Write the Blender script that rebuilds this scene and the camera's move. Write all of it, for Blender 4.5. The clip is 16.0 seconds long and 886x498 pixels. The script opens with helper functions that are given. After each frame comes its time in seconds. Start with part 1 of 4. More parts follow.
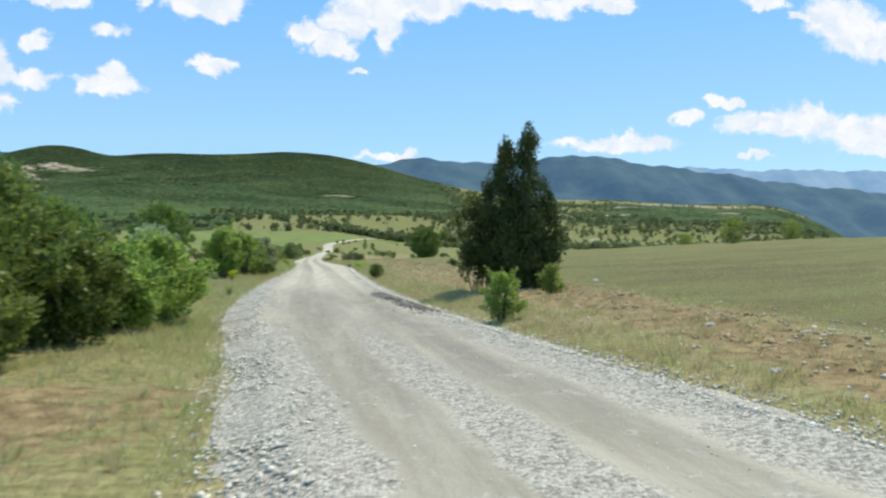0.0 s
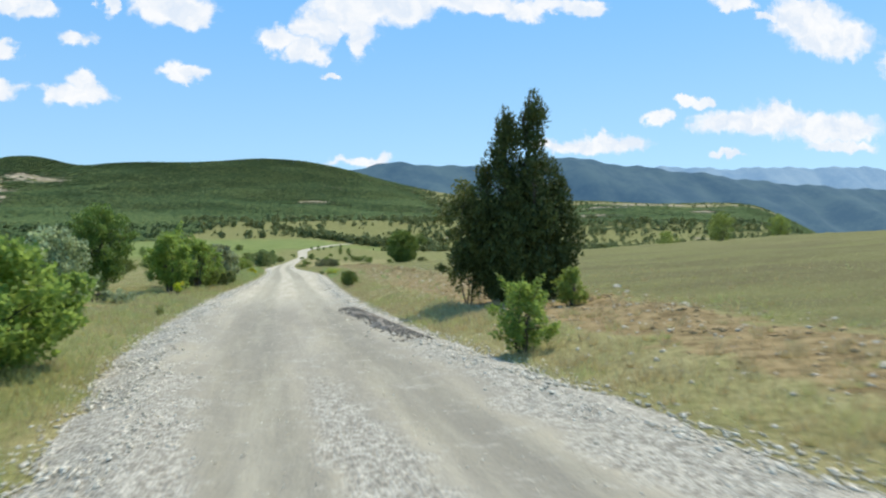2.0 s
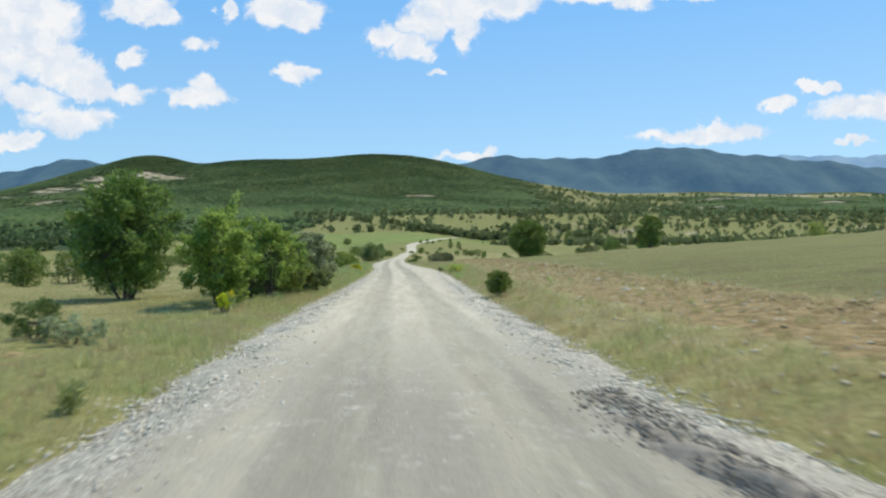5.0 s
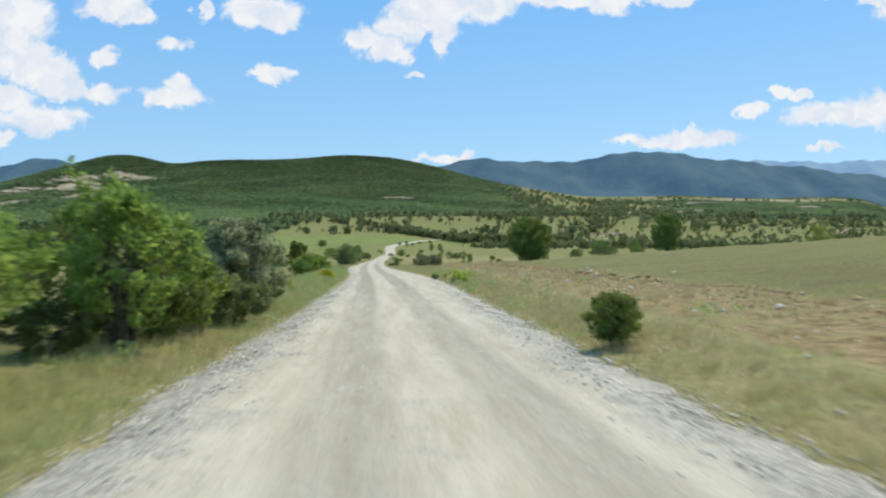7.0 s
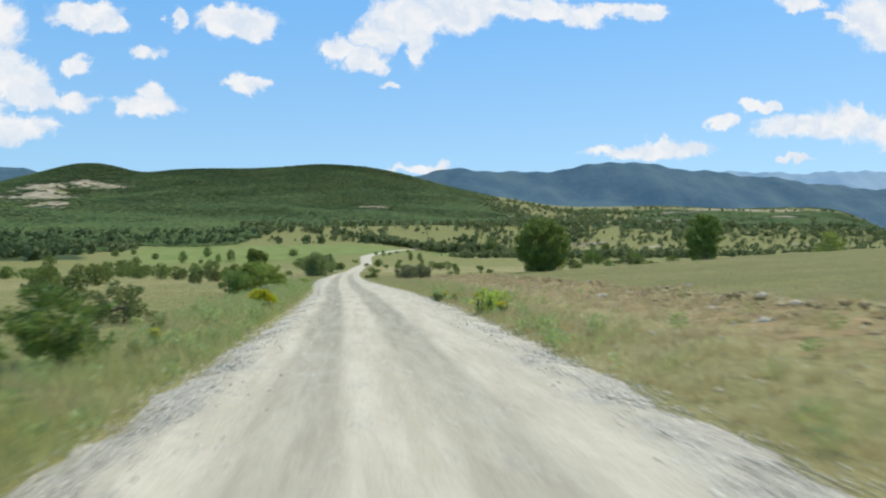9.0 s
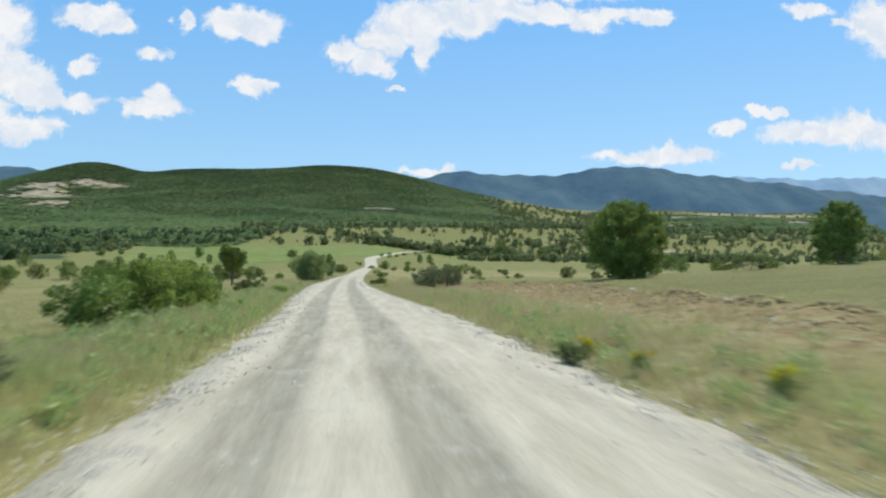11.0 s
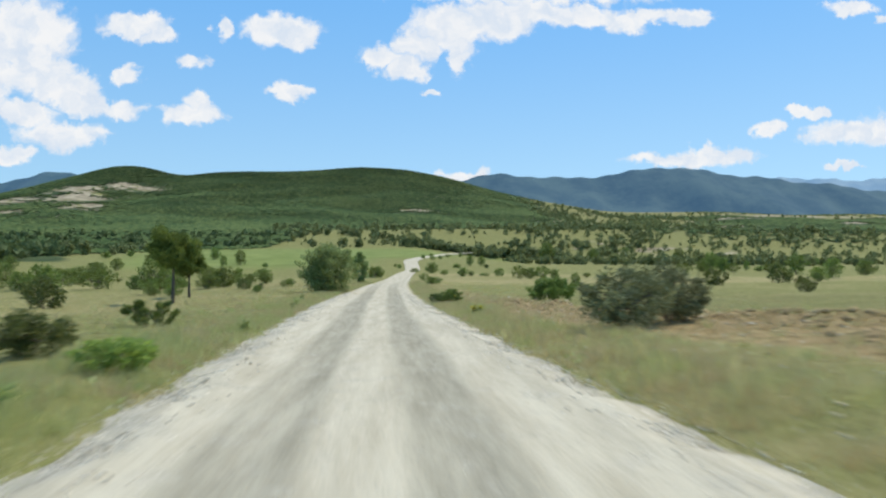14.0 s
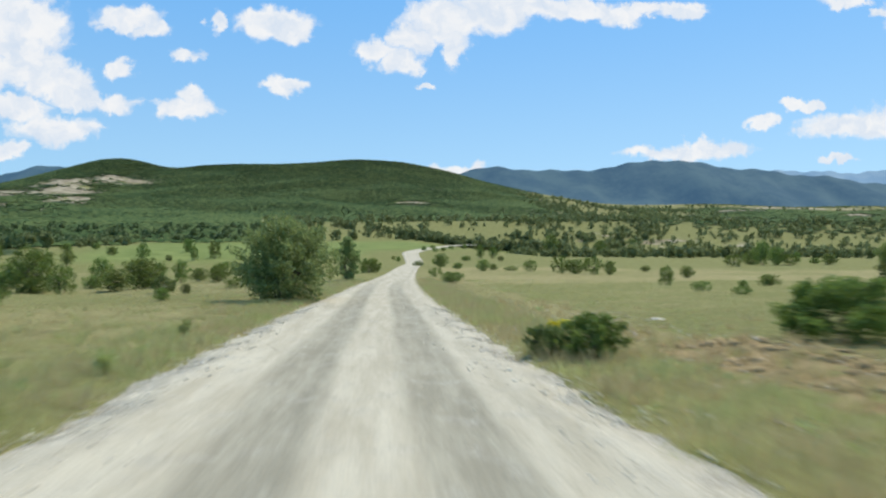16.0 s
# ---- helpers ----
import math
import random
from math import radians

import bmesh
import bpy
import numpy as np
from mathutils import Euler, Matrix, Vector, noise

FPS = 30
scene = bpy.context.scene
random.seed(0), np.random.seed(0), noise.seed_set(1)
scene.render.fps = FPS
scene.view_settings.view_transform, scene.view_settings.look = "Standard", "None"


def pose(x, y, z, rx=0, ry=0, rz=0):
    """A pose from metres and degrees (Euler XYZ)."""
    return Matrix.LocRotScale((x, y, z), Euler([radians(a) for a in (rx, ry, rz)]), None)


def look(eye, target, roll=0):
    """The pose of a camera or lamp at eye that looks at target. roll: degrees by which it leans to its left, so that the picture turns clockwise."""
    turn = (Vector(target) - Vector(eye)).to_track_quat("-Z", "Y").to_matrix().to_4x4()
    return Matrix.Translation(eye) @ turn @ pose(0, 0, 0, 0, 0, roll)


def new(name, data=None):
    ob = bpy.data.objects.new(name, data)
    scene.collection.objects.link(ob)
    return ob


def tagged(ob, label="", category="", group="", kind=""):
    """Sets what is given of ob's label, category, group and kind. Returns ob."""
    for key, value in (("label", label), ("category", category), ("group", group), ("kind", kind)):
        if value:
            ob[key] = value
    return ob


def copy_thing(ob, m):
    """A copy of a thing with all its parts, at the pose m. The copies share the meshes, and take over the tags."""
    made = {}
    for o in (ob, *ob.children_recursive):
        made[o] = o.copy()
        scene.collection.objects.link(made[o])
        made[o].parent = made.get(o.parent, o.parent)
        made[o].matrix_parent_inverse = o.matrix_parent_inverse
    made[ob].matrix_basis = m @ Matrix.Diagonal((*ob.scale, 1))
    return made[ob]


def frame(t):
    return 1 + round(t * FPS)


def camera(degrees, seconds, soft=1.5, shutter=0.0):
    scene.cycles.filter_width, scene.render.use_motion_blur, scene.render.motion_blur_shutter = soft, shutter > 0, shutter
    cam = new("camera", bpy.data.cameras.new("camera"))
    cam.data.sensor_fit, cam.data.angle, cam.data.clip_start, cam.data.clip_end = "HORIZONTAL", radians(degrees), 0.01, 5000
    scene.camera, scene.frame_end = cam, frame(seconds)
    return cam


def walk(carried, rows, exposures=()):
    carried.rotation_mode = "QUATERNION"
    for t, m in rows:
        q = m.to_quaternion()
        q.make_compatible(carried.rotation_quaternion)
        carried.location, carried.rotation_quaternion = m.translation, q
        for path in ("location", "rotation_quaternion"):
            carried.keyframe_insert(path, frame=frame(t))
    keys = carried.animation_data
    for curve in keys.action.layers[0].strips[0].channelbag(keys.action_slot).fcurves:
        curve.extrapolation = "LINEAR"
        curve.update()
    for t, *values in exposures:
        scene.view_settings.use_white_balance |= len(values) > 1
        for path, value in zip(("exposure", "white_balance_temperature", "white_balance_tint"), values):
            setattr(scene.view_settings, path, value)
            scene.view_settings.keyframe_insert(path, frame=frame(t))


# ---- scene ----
# Camera: x, y, yaw, pitch, roll by the second; its height is 1.4 m over the road.
PATH = [
    (0, 0.496, -0.000, -9.79, 0.39, -0.44),
    (0.5, 0.652, 0.878, -11.80, 0.45, 0.01),
    (1, 0.809, 1.925, -12.59, 0.62, 0.76),
    (1.5, 0.972, 3.245, -12.42, 0.66, 1.02),
    (2, 1.115, 4.905, -11.52, 0.67, 0.78),
    (2.5, 1.212, 6.847, -11.30, 0.48, 0.37),
    (3, 1.217, 9.026, -8.48, 0.27, -0.16),
    (3.5, 1.133, 11.393, -5.83, 0.24, 0.60),
    (4, 1.055, 13.759, -4.02, 0.29, 0.67),
    (4.2, 1.022, 14.714, -3.50, 0.32, 0.69),
    (6.3, 0.567, 26.286, -3.99, 0.35, 1.20),
    (6.5, 0.554, 27.743, -4.26, 0.47, 1.00),
    (7, 0.535, 31.444, -5.36, 0.52, 0.58),
    (7.5, 0.556, 35.157, -6.27, 0.68, 0.46),
    (8, 0.597, 38.959, -6.85, 0.72, 0.59),
    (8.2, 0.615, 40.505, -7.06, 0.90, 1.02),
    (10.3, 1.076, 59.182, -7.38, 1.43, -0.25),
    (10.5, 1.095, 61.151, -7.24, 1.38, -0.16),
    (11, 1.135, 66.119, -6.88, 1.52, 0.13),
    (11.5, 1.167, 71.112, -6.31, 1.56, -0.14),
    (12, 1.171, 76.188, -6.10, 1.66, 0.15),
    (12.5, 1.133, 81.400, -5.46, 1.53, 0.16),
    (13, 1.044, 86.796, -5.03, 1.66, 0.13),
    (13.5, 0.935, 92.319, -4.64, 1.73, 0.32),
    (14, 0.837, 97.886, -4.24, 1.81, 0.19),
    (14.5, 0.779, 103.537, -3.99, 1.57, 0.55),
    (15, 0.731, 109.313, -4.12, 1.58, 1.10),
    (15.5, 0.672, 115.138, -4.22, 1.32, 0.36),
    (16, 0.607, 120.987, -4.60, 1.35, 0.35),
]
cam = camera(60.0, 16.0, soft=2.2, shutter=0.65)
walk(cam, [(t, pose(x, y, 1.4, 90 + p, r, w)) for t, x, y, w, p, r in PATH], exposures=((0, 0.12), (3.0, 0.10), (4.5, 0.02), (6.5, 0.0), (16.0, 0.0)))

# ---- light ----
SUN_DIR = Vector((0.38, 0.36, 0.86)).normalized()
sun = new("sun", bpy.data.lights.new("sun", "SUN"))
sun.data.energy, sun.data.angle, sun.data.color = 4.1, radians(0.6), (1.0, 0.91, 0.75)
sun.matrix_world = look((0, 0, 60), Vector((0, 0, 60)) - SUN_DIR)


class Nodes:
    """A short way to write a node tree."""

    def __init__(self, tree):
        self.tree = tree

    def add(self, kind, *inputs, out=0, operation="", attribute_name=""):
        n = self.tree.nodes.new(kind)
        if operation:
            n.operation = operation
        if attribute_name:
            n.attribute_name = attribute_name
        for i, v in enumerate(inputs):
            self.put(n.inputs[i], v)
        return n.outputs[out]

    def put(self, socket, v):
        if v is None:
            return
        if isinstance(v, bpy.types.NodeSocket):
            self.tree.links.new(v, socket)
        else:
            socket.default_value = v

    def math(self, op, a, b=None, c=None):
        return self.add("ShaderNodeMath", a, b, c, operation=op)

    def vec(self, op, a, b=None, c=None, out=0):
        return self.add("ShaderNodeVectorMath", a, b, c, operation=op, out=out)

    def mix(self, f, a, b):
        n = self.tree.nodes.new("ShaderNodeMix")
        n.data_type = "RGBA"
        self.put(n.inputs[0], f)
        self.put(n.inputs[6], a if isinstance(a, bpy.types.NodeSocket) else (*a, 1)[:4])
        self.put(n.inputs[7], b if isinstance(b, bpy.types.NodeSocket) else (*b, 1)[:4])
        return n.outputs[2]

    def ramp(self, f, a, b):
        n = self.tree.nodes.new("ShaderNodeMapRange")
        n.interpolation_type = "SMOOTHSTEP"
        for i, v in enumerate((f, a, b, 0.0, 1.0)):
            self.put(n.inputs[i], v)
        return n.outputs[0]

    def noise(self, co, scale, detail=3.0, rough=0.55):
        n = self.tree.nodes.new("ShaderNodeTexNoise")
        self.put(n.inputs["Vector"], co)
        n.inputs["Scale"].default_value, n.inputs["Detail"].default_value, n.inputs["Roughness"].default_value = scale, detail, rough
        return n.outputs[0]


# Sky with fair-weather clouds. Each row: where the puff stands (x / y, z / y) and its half width and height.
CLOUDS = [
    (-.462, .305, .068, .05), (-.445, .258, .052, .03), (-.41, .235, .05, .024), (-.385, .222, .03, .02), (-.339, .213, .034, .013), (-.455, .203, .046, .017), (-.41, .178, .055, .02), (-.475, .150, .03, .012), (-.53, .25, .07, .06),
    (-.32, .318, .044, .018), (-.29, .303, .024, .010), (-.213, .316, .012, .016), (-.331, .255, .02, .012), (-.246, .273, .02, .011),
    (-.25, .203, .042, .014), (-.243, .218, .022, .018), (-.122, .233, .034, .011), (-.14, .318, .05, .02), (-.12, .303, .03, .014), (-.005, .284, .034, .017),
    (.026, .266, .03, .017), (.04, .30, .03, .022), (.085, .322, .055, .034), (.096, .284, .018, .02), (.15, .337, .06, .027), (.21, .345, .05, .02), (.265, .345, .06, .016), (.315, .337, .04, .014), (.35, .347, .034, .012), (.405, .348, .04, .012), (.18, .385, .2, .03),
    (.056, .237, .014, .005), (.518, .195, .028, .009), (.563, .221, .018, .007), (.585, .216, .018, .006), (.64, .19, .07, .018), (.70, .195, .07, .024),
    (.80, .185, .09, .026), (.39, .149, .07, .010), (.44, .158, .06, .012), (.623, .142, .022, .006), (.10, .129, .04, .007), (.76, .345, .07, .035),
    (.80, .32, .08, .03), (.64, .361, .035, .012), (.69, .345, .02, .008), (.82, .157, .06, .010), (-.62, .20, .07, .02), (-.7, .3, .09, .04), (.95, .28, .07, .03),
    (1.1, .2, .12, .03), (-.02, .43, .10, .03), (.25, .46, .12, .04), (-.3, .45, .1, .035), (.6, .5, .14, .04),
]
world = bpy.data.worlds.new("sky")
world.use_nodes = True
scene.world = world
N = Nodes(world.node_tree)
sky = N.tree.nodes.new("ShaderNodeTexSky")
sky.sky_type, sky.sun_disc = "NISHITA", False
sky.sun_elevation, sky.sun_rotation = math.asin(SUN_DIR.z), math.atan2(SUN_DIR.x, SUN_DIR.y)
sky.air_density, sky.dust_density, sky.ozone_density, sky.altitude = 1.0, 0.6, 2.2, 900
co = N.add("ShaderNodeTexCoord", out=0)
sep = N.tree.nodes.new("ShaderNodeSeparateXYZ")
N.put(sep.inputs[0], co)
front = N.math("MAXIMUM", sep.outputs[1], 0.02)
flat = N.tree.nodes.new("ShaderNodeCombineXYZ")
N.put(flat.inputs[0], N.math("DIVIDE", sep.outputs[0], front))
N.put(flat.inputs[1], N.math("DIVIDE", sep.outputs[2], front))
wob = N.tree.nodes.new("ShaderNodeTexNoise")
N.put(wob.inputs["Vector"], flat.outputs[0])
wob.inputs["Scale"].default_value, wob.inputs["Detail"].default_value, wob.inputs["Roughness"].default_value = 26, 6, 0.62
shift = N.vec("MULTIPLY", N.vec("SUBTRACT", wob.outputs[1], (0.5, 0.5, 0.5)), (0.075, 0.05, 0.0))
uv = N.vec("ADD", flat.outputs[0], shift)
near = 9.0
for cx, cy, ax, ay in CLOUDS:
    d = N.vec("LENGTH", N.vec("MULTIPLY_ADD", uv, (1 / ax, 1 / ay, 0), (-cx / ax, -cy / ay, 0)), out=1)
    near = N.math("MINIMUM", near, d)
near = N.math("ADD", near, N.math("MULTIPLY", N.math("SUBTRACT", N.noise(uv, 46, 5, 0.65), 0.5), 0.9))
puff = N.math("MULTIPLY", N.ramp(near, 1.18, 0.66), N.ramp(sep.outputs[1], 0.05, 0.25))
# behind the view the same fair-weather sky goes on
back = N.math("MULTIPLY", N.ramp(N.noise(co, 5.0, 5), 0.56, 0.66), N.ramp(sep.outputs[1], 0.25, 0.05))
back = N.math("MULTIPLY", back, N.ramp(sep.outputs[2], 0.02, 0.2))
puff = N.math("MAXIMUM", puff, back)
shade = N.ramp(N.noise(uv, 34, 4), 0.25, 0.7)
cloud_col = N.mix(shade, (0.74, 0.83, 0.95), (1.0, 1.0, 1.0))
clear = N.mix(N.ramp(sep.outputs[2], 0.02, 0.42), (4.9, 8.9, 12.2), (1.8, 6.5, 13.2))
bg_sky = N.add("ShaderNodeBackground", N.mix(0.55, sky.outputs[0], clear), 0.096)
bg_cloud = N.add("ShaderNodeBackground", cloud_col, 0.93)
N.tree.links.new(N.add("ShaderNodeMixShader", N.math("MULTIPLY", puff, 0.96), bg_sky, bg_cloud), N.tree.nodes["World Output"].inputs[0])


# ---- the lie of the land ----
def smooth(a, b, v):
    s = np.clip((v - a) / (b - a), 0, 1)
    return s * s * (3 - 2 * s)


ROAD_Y = [-40, 6, 11, 15, 20, 28, 40, 50, 74, 90, 110, 130, 145, 170, 190, 205, 220, 235, 250, 268, 285, 300, 320, 350, 372, 400]
ROAD_L = [3.2, -.2, -.65, -1.15, -1.5, -1.65, -1.65, -1.35, -1.05, -1.25, -2.0, -2.35, -2.2, -1.2, .6, 1.9, 3.2, 4.2, 4.6, 4.8, 4.8, 6.8, 11.5, 20, 26.5, 36]
ROAD_R = [8.3, 4.9, 4.4, 4.05, 3.7, 3.5, 3.6, 3.85, 4.5, 4.3, 3.35, 2.8, 2.7, 3.0, 3.7, 4.6, 5.8, 6.9, 7.6, 8.0, 8.6, 10.8, 15.4, 23.6, 30, 39.5]


def road_edges(y):
    """The road's edges, smoothed along it."""
    span = np.clip(np.abs(np.asarray(y, float)) * 0.03, 1.5, 6)
    left = sum(np.interp(y + o * span, ROAD_Y, ROAD_L) for o in (-1, -.5, 0, .5, 1)) / 5
    right = sum(np.interp(y + o * span, ROAD_Y, ROAD_R) for o in (-1, -.5, 0, .5, 1)) / 5
    return left, right


def track_mid(y):
    """Where the two wheel tracks run; they don't keep to the road's middle."""
    l, r = road_edges(y)
    line = sum(np.interp(y + o, [-40, 6, 14, 25, 39, 69, 84, 101, 118, 129, 150], [5.6, 2.1, 1.4, 1.15, 1.1, 1.1, 1.0, .62, .52, .42, .5]) for o in (-4, -2, 0, 2, 4)) / 5
    return line + ((l + r) / 2 - line) * smooth(140, 190, y)


def profile(y):
    """Height of the road's middle line."""
    ys = [-600, 0, 130, 160, 185, 200, 212, 225, 240, 260, 285, 310, 350, 400, 450, 510, 560, 700]
    zs = [-2, 0, 0, .1, .5, 1.0, 1.5, 1.7, 2.0, 3.0, 4.5, 5.8, 7.8, 9.6, 11, 13.5, 17, 36]
    return sum(np.interp(y + o, ys, zs) for o in (-8, -4, 0, 4, 8)) / 5


def strip_at(y):
    """Where the scraped strip beside the road meets the field."""
    return np.interp(y, [0, 15, 50, 100, 112, 124, 138, 200], [7.0, 7.6, 9.2, 10.8, 9.6, 7.2, 6.0, 6.5])


RIDGE_X = [-3000, -1200, -900, -739, -635, -542, -500, -460, -415, -369, -320, -278, -174, -54, 47, 129, 180, 284, 389, 700, 1500, 3000]
RIDGE_Z = [150, 130, 103, 118, 152, 176, 190, 198, 192, 176, 181, 183, 187, 195, 188, 174, 159, 133, 117, 112, 104, 80]


def ground(x, y):
    x, y = np.asarray(x, float), np.asarray(y, float)
    z = profile(np.minimum(y, 700))
    right = np.maximum(x - 4.0, 0)
    fade = 1 - 0.92 * smooth(108, 145, y)
    z = z + (0.055 * np.clip(right, 0, 70) - 0.07 * np.clip(x - 74, 0, 160) * (1 - smooth(300, 600, y))) * fade
    z = z - 0.55 * profile(np.clip(y, 0, 700)) * smooth(10, 60, x) * (1 - smooth(450, 700, y)) * smooth(120, 200, y)
    z = z - profile(np.clip(y, 0, 230)) * smooth(5, 25, -x) * (1 - smooth(215, 330, y))
    ridge = sum(np.interp(x + o, RIDGE_X, RIDGE_Z) for o in (-24, -12, 0, 12, 24)) / 5
    s = np.clip((y - 700) / 800, 0, 1)
    z = np.where(y > 700, 36 + (ridge - 36) * s ** 1.45, z)
    z = np.where(y > 1500, ridge - (ridge - 30) * smooth(1500, 2600, y), z)
    z = z * (1 - 0.97 * smooth(0.64, 0.86, x / np.maximum(y, 1)) * smooth(420, 620, y))
    # rolling ground
    z = z + smooth(600, 1000, y) * (1.8 * np.sin(x * 0.021 + np.sin(y * 0.013) * 2) * np.sin(y * 0.017 + 1) + 1.6 * np.sin(x * 0.045 + 0.9 * np.sin(y * 0.006)) * (1 - smooth(1300, 1480, y)))
    off = np.minimum(np.abs(x - 1.2), 40) / 40
    z = z + off * (0.10 * np.sin(x * 0.55 + 1.3 * np.sin(y * 0.23)) + 0.08 * np.sin(y * 0.71 + x * 0.3))
    # a low rough bank along the field's edge
    bank = strip_at(y)
    z = z + (0.12 + 0.12 * smooth(40, 70, y)) * np.exp(-((x - bank) / 0.55) ** 2) * (0.6 + 0.4 * np.sin(y * 1.3 + 2 * np.sin(y * 0.31))) * smooth(6, 14, y) * (1 - smooth(126, 142, y))
    l, r = road_edges(y)
    out = np.maximum(l - x, x - r)
    z = z + 0.05 * np.sin(x * 2.1 + y * 0.9) * np.sin(y * 1.7 - x * 0.6) * smooth(0.2, 2, out) * (1 - smooth(150, 300, y))
    z = z + (0.20 * smooth(0.2, 1.5, x - r) + 0.12 * smooth(0.2, 1.5, l - x)) * smooth(2, 14, y) * (1 - smooth(100, 130, y))
    # a raised, overgrown verge
    z = z + 0.28 * np.exp(-((l - x - 1.1) / 0.75) ** 2) * smooth(58, 68, y) * (1 - smooth(98, 112, y))
    return z - 0.16 * (1 - smooth(-0.65, 0.12, out)) * (y < 382)


def crop_at(x, y):
    """The sown field on the far slope."""
    return smooth(255, 285, y) * (1 - smooth(520, 560, y)) * smooth(0, 14, x + 0.235 * y + 4) * (1 - smooth(14, 30, x - (y - 330) * 0.25)) * (1 - (1 - smooth(292, 318, y)) * smooth(-8, 2, x))


def forest_at(x, y):
    """The wooded hill, and thinner woods on the far plain."""
    hill = smooth(700, 760, y + 16 * np.sin(x * 0.05) - 0.25 * np.clip(x - 60, 0, 300) + 170 * smooth(38, 75, -x)) * (1 - smooth(170, 330, x + (1500 - y) * 0.10))
    hill = np.maximum(hill, smooth(278, 306, y) * smooth(4, 22, -x - 0.235 * y + 6 * np.sin(y * 0.05)))
    return np.maximum(hill, 0.85 * smooth(560, 760, y) * smooth(-50, 130, x - 0.31 * y + 60 * np.sin(y * 0.02)) * (1 - 0.6 * smooth(1330, 1400, y)))


def rock_at(x, y):
    """Bare pale rock and clearings."""
    v = 0.0 * x
    for bx, by, ra, rb, k in ((-444, 1245, 50, 60, 1.05), (-412, 1165, 52, 60, 1.05), (-372, 1075, 40, 50, 0.9), (-384, 1312, 62, 46, 1.0), (-474, 1130, 44, 52, 0.9), (-420, 985, 46, 50, 0.75),
                              (-510, 1060, 66, 60, 0.72), (-345, 945, 24, 24, 0.6), (40, 1020, 46, 13, 1.0), (72, 1225, 34, 34, 0.6), (208, 805, 34, 40, 0.85), (420, 1030, 110, 30, 0.9),
                              (690, 1180, 60, 25, 0.9), (760, 1425, 300, 40, 0.9), (330, 900, 60, 26, 0.85), (560, 1290, 120, 24, 0.85), (-150, 1440, 70, 25, 0.45), (250, 1000, 60, 60, 0.45)):
        v = np.maximum(v, 0.88 * k * np.exp(-((x - bx) / ra) ** 2 - ((y - by) / rb) ** 2))
    return v


def gz(x, y):
    return float(ground(x, y))


# ---- materials ----
def material(name):
    m = bpy.data.materials.new(name)
    m.use_nodes = True
    n = Nodes(m.node_tree)
    b = m.node_tree.nodes["Principled BSDF"]
    b.inputs["Specular IOR Level"].default_value = 0.25
    return m, n, b


def bump(n, b, height, strength, distance):
    k = n.tree.nodes.new("ShaderNodeBump")
    k.inputs["Strength"].default_value, k.inputs["Distance"].default_value = strength, distance
    n.put(k.inputs["Height"], height)
    n.put(b.inputs["Normal"], k.outputs[0])


def leaf_material(name, dark, light, glow=0.45, rough=0.5):
    """Leaves: each its own tone, and light shining through them."""
    m, n, b = material(name)
    rnd = n.add("ShaderNodeNewGeometry", out=8)
    pos = n.add("ShaderNodeNewGeometry", out=0)
    tone = n.math("ADD", n.math("MULTIPLY", rnd, 0.6), n.math("MULTIPLY", n.ramp(n.noise(pos, 1.6, 2), 0.3, 0.7), 0.4))
    obj = n.add("ShaderNodeObjectInfo", out=5)
    col = n.mix(tone, dark, light)
    hsv = n.tree.nodes.new("ShaderNodeHueSaturation")
    n.put(hsv.inputs["Color"], col)
    n.put(hsv.inputs["Value"], n.math("MULTIPLY_ADD", obj, 0.35, 0.85))
    n.put(hsv.inputs["Hue"], n.math("MULTIPLY_ADD", obj, 0.03, 0.485))
    n.put(b.inputs["Base Color"], hsv.outputs[0])
    b.inputs["Roughness"].default_value = rough
    tr = n.add("ShaderNodeBsdfTranslucent", hsv.outputs[0])
    n.tree.links.new(n.add("ShaderNodeMixShader", glow, b.outputs[0], tr), n.tree.nodes["Material Output"].inputs[0])
    return m


def plain_material(name, a, c, scale, rough=0.85, bump_by=0.02):
    m, n, b = material(name)
    pos = n.add("ShaderNodeNewGeometry", out=0)
    f = n.math("ADD", n.math("MULTIPLY", n.noise(pos, scale, 5), 0.65), n.math("MULTIPLY", n.noise(pos, scale * 7, 3), 0.35))
    n.put(b.inputs["Base Color"], n.mix(n.ramp(f, 0.3, 0.7), a, c))
    b.inputs["Roughness"].default_value = rough
    bump(n, b, f, 0.6, bump_by)
    return m


LEAF_GREEN = leaf_material("leaf_green", (0.070, 0.110, 0.022), (0.26, 0.33, 0.076), 0.42)
LEAF_BRIGHT = leaf_material("leaf_bright", (0.118, 0.190, 0.036), (0.40, 0.51, 0.12), 0.58)
LEAF_OLIVE = leaf_material("leaf_olive", (0.070, 0.098, 0.026), (0.205, 0.245, 0.072))
LEAF_SILVER = leaf_material("leaf_silver", (0.115, 0.150, 0.055), (0.60, 0.65, 0.37), 0.42, 0.7)
LEAF_WILLOW = leaf_material("leaf_willow", (0.12, 0.16, 0.05), (0.32, 0.38, 0.14), 0.45)
LEAF_JUNIPER = leaf_material("leaf_juniper", (0.030, 0.045, 0.013), (0.125, 0.145, 0.042), 0.15, 0.6)
LEAF_DRY = leaf_material("leaf_dry", (0.12, 0.128, 0.055), (0.28, 0.285, 0.135), 0.2, 0.7)
LEAF_PINE = leaf_material("leaf_pine", (0.065, 0.105, 0.022), (0.31, 0.39, 0.09), 0.35, 0.6)


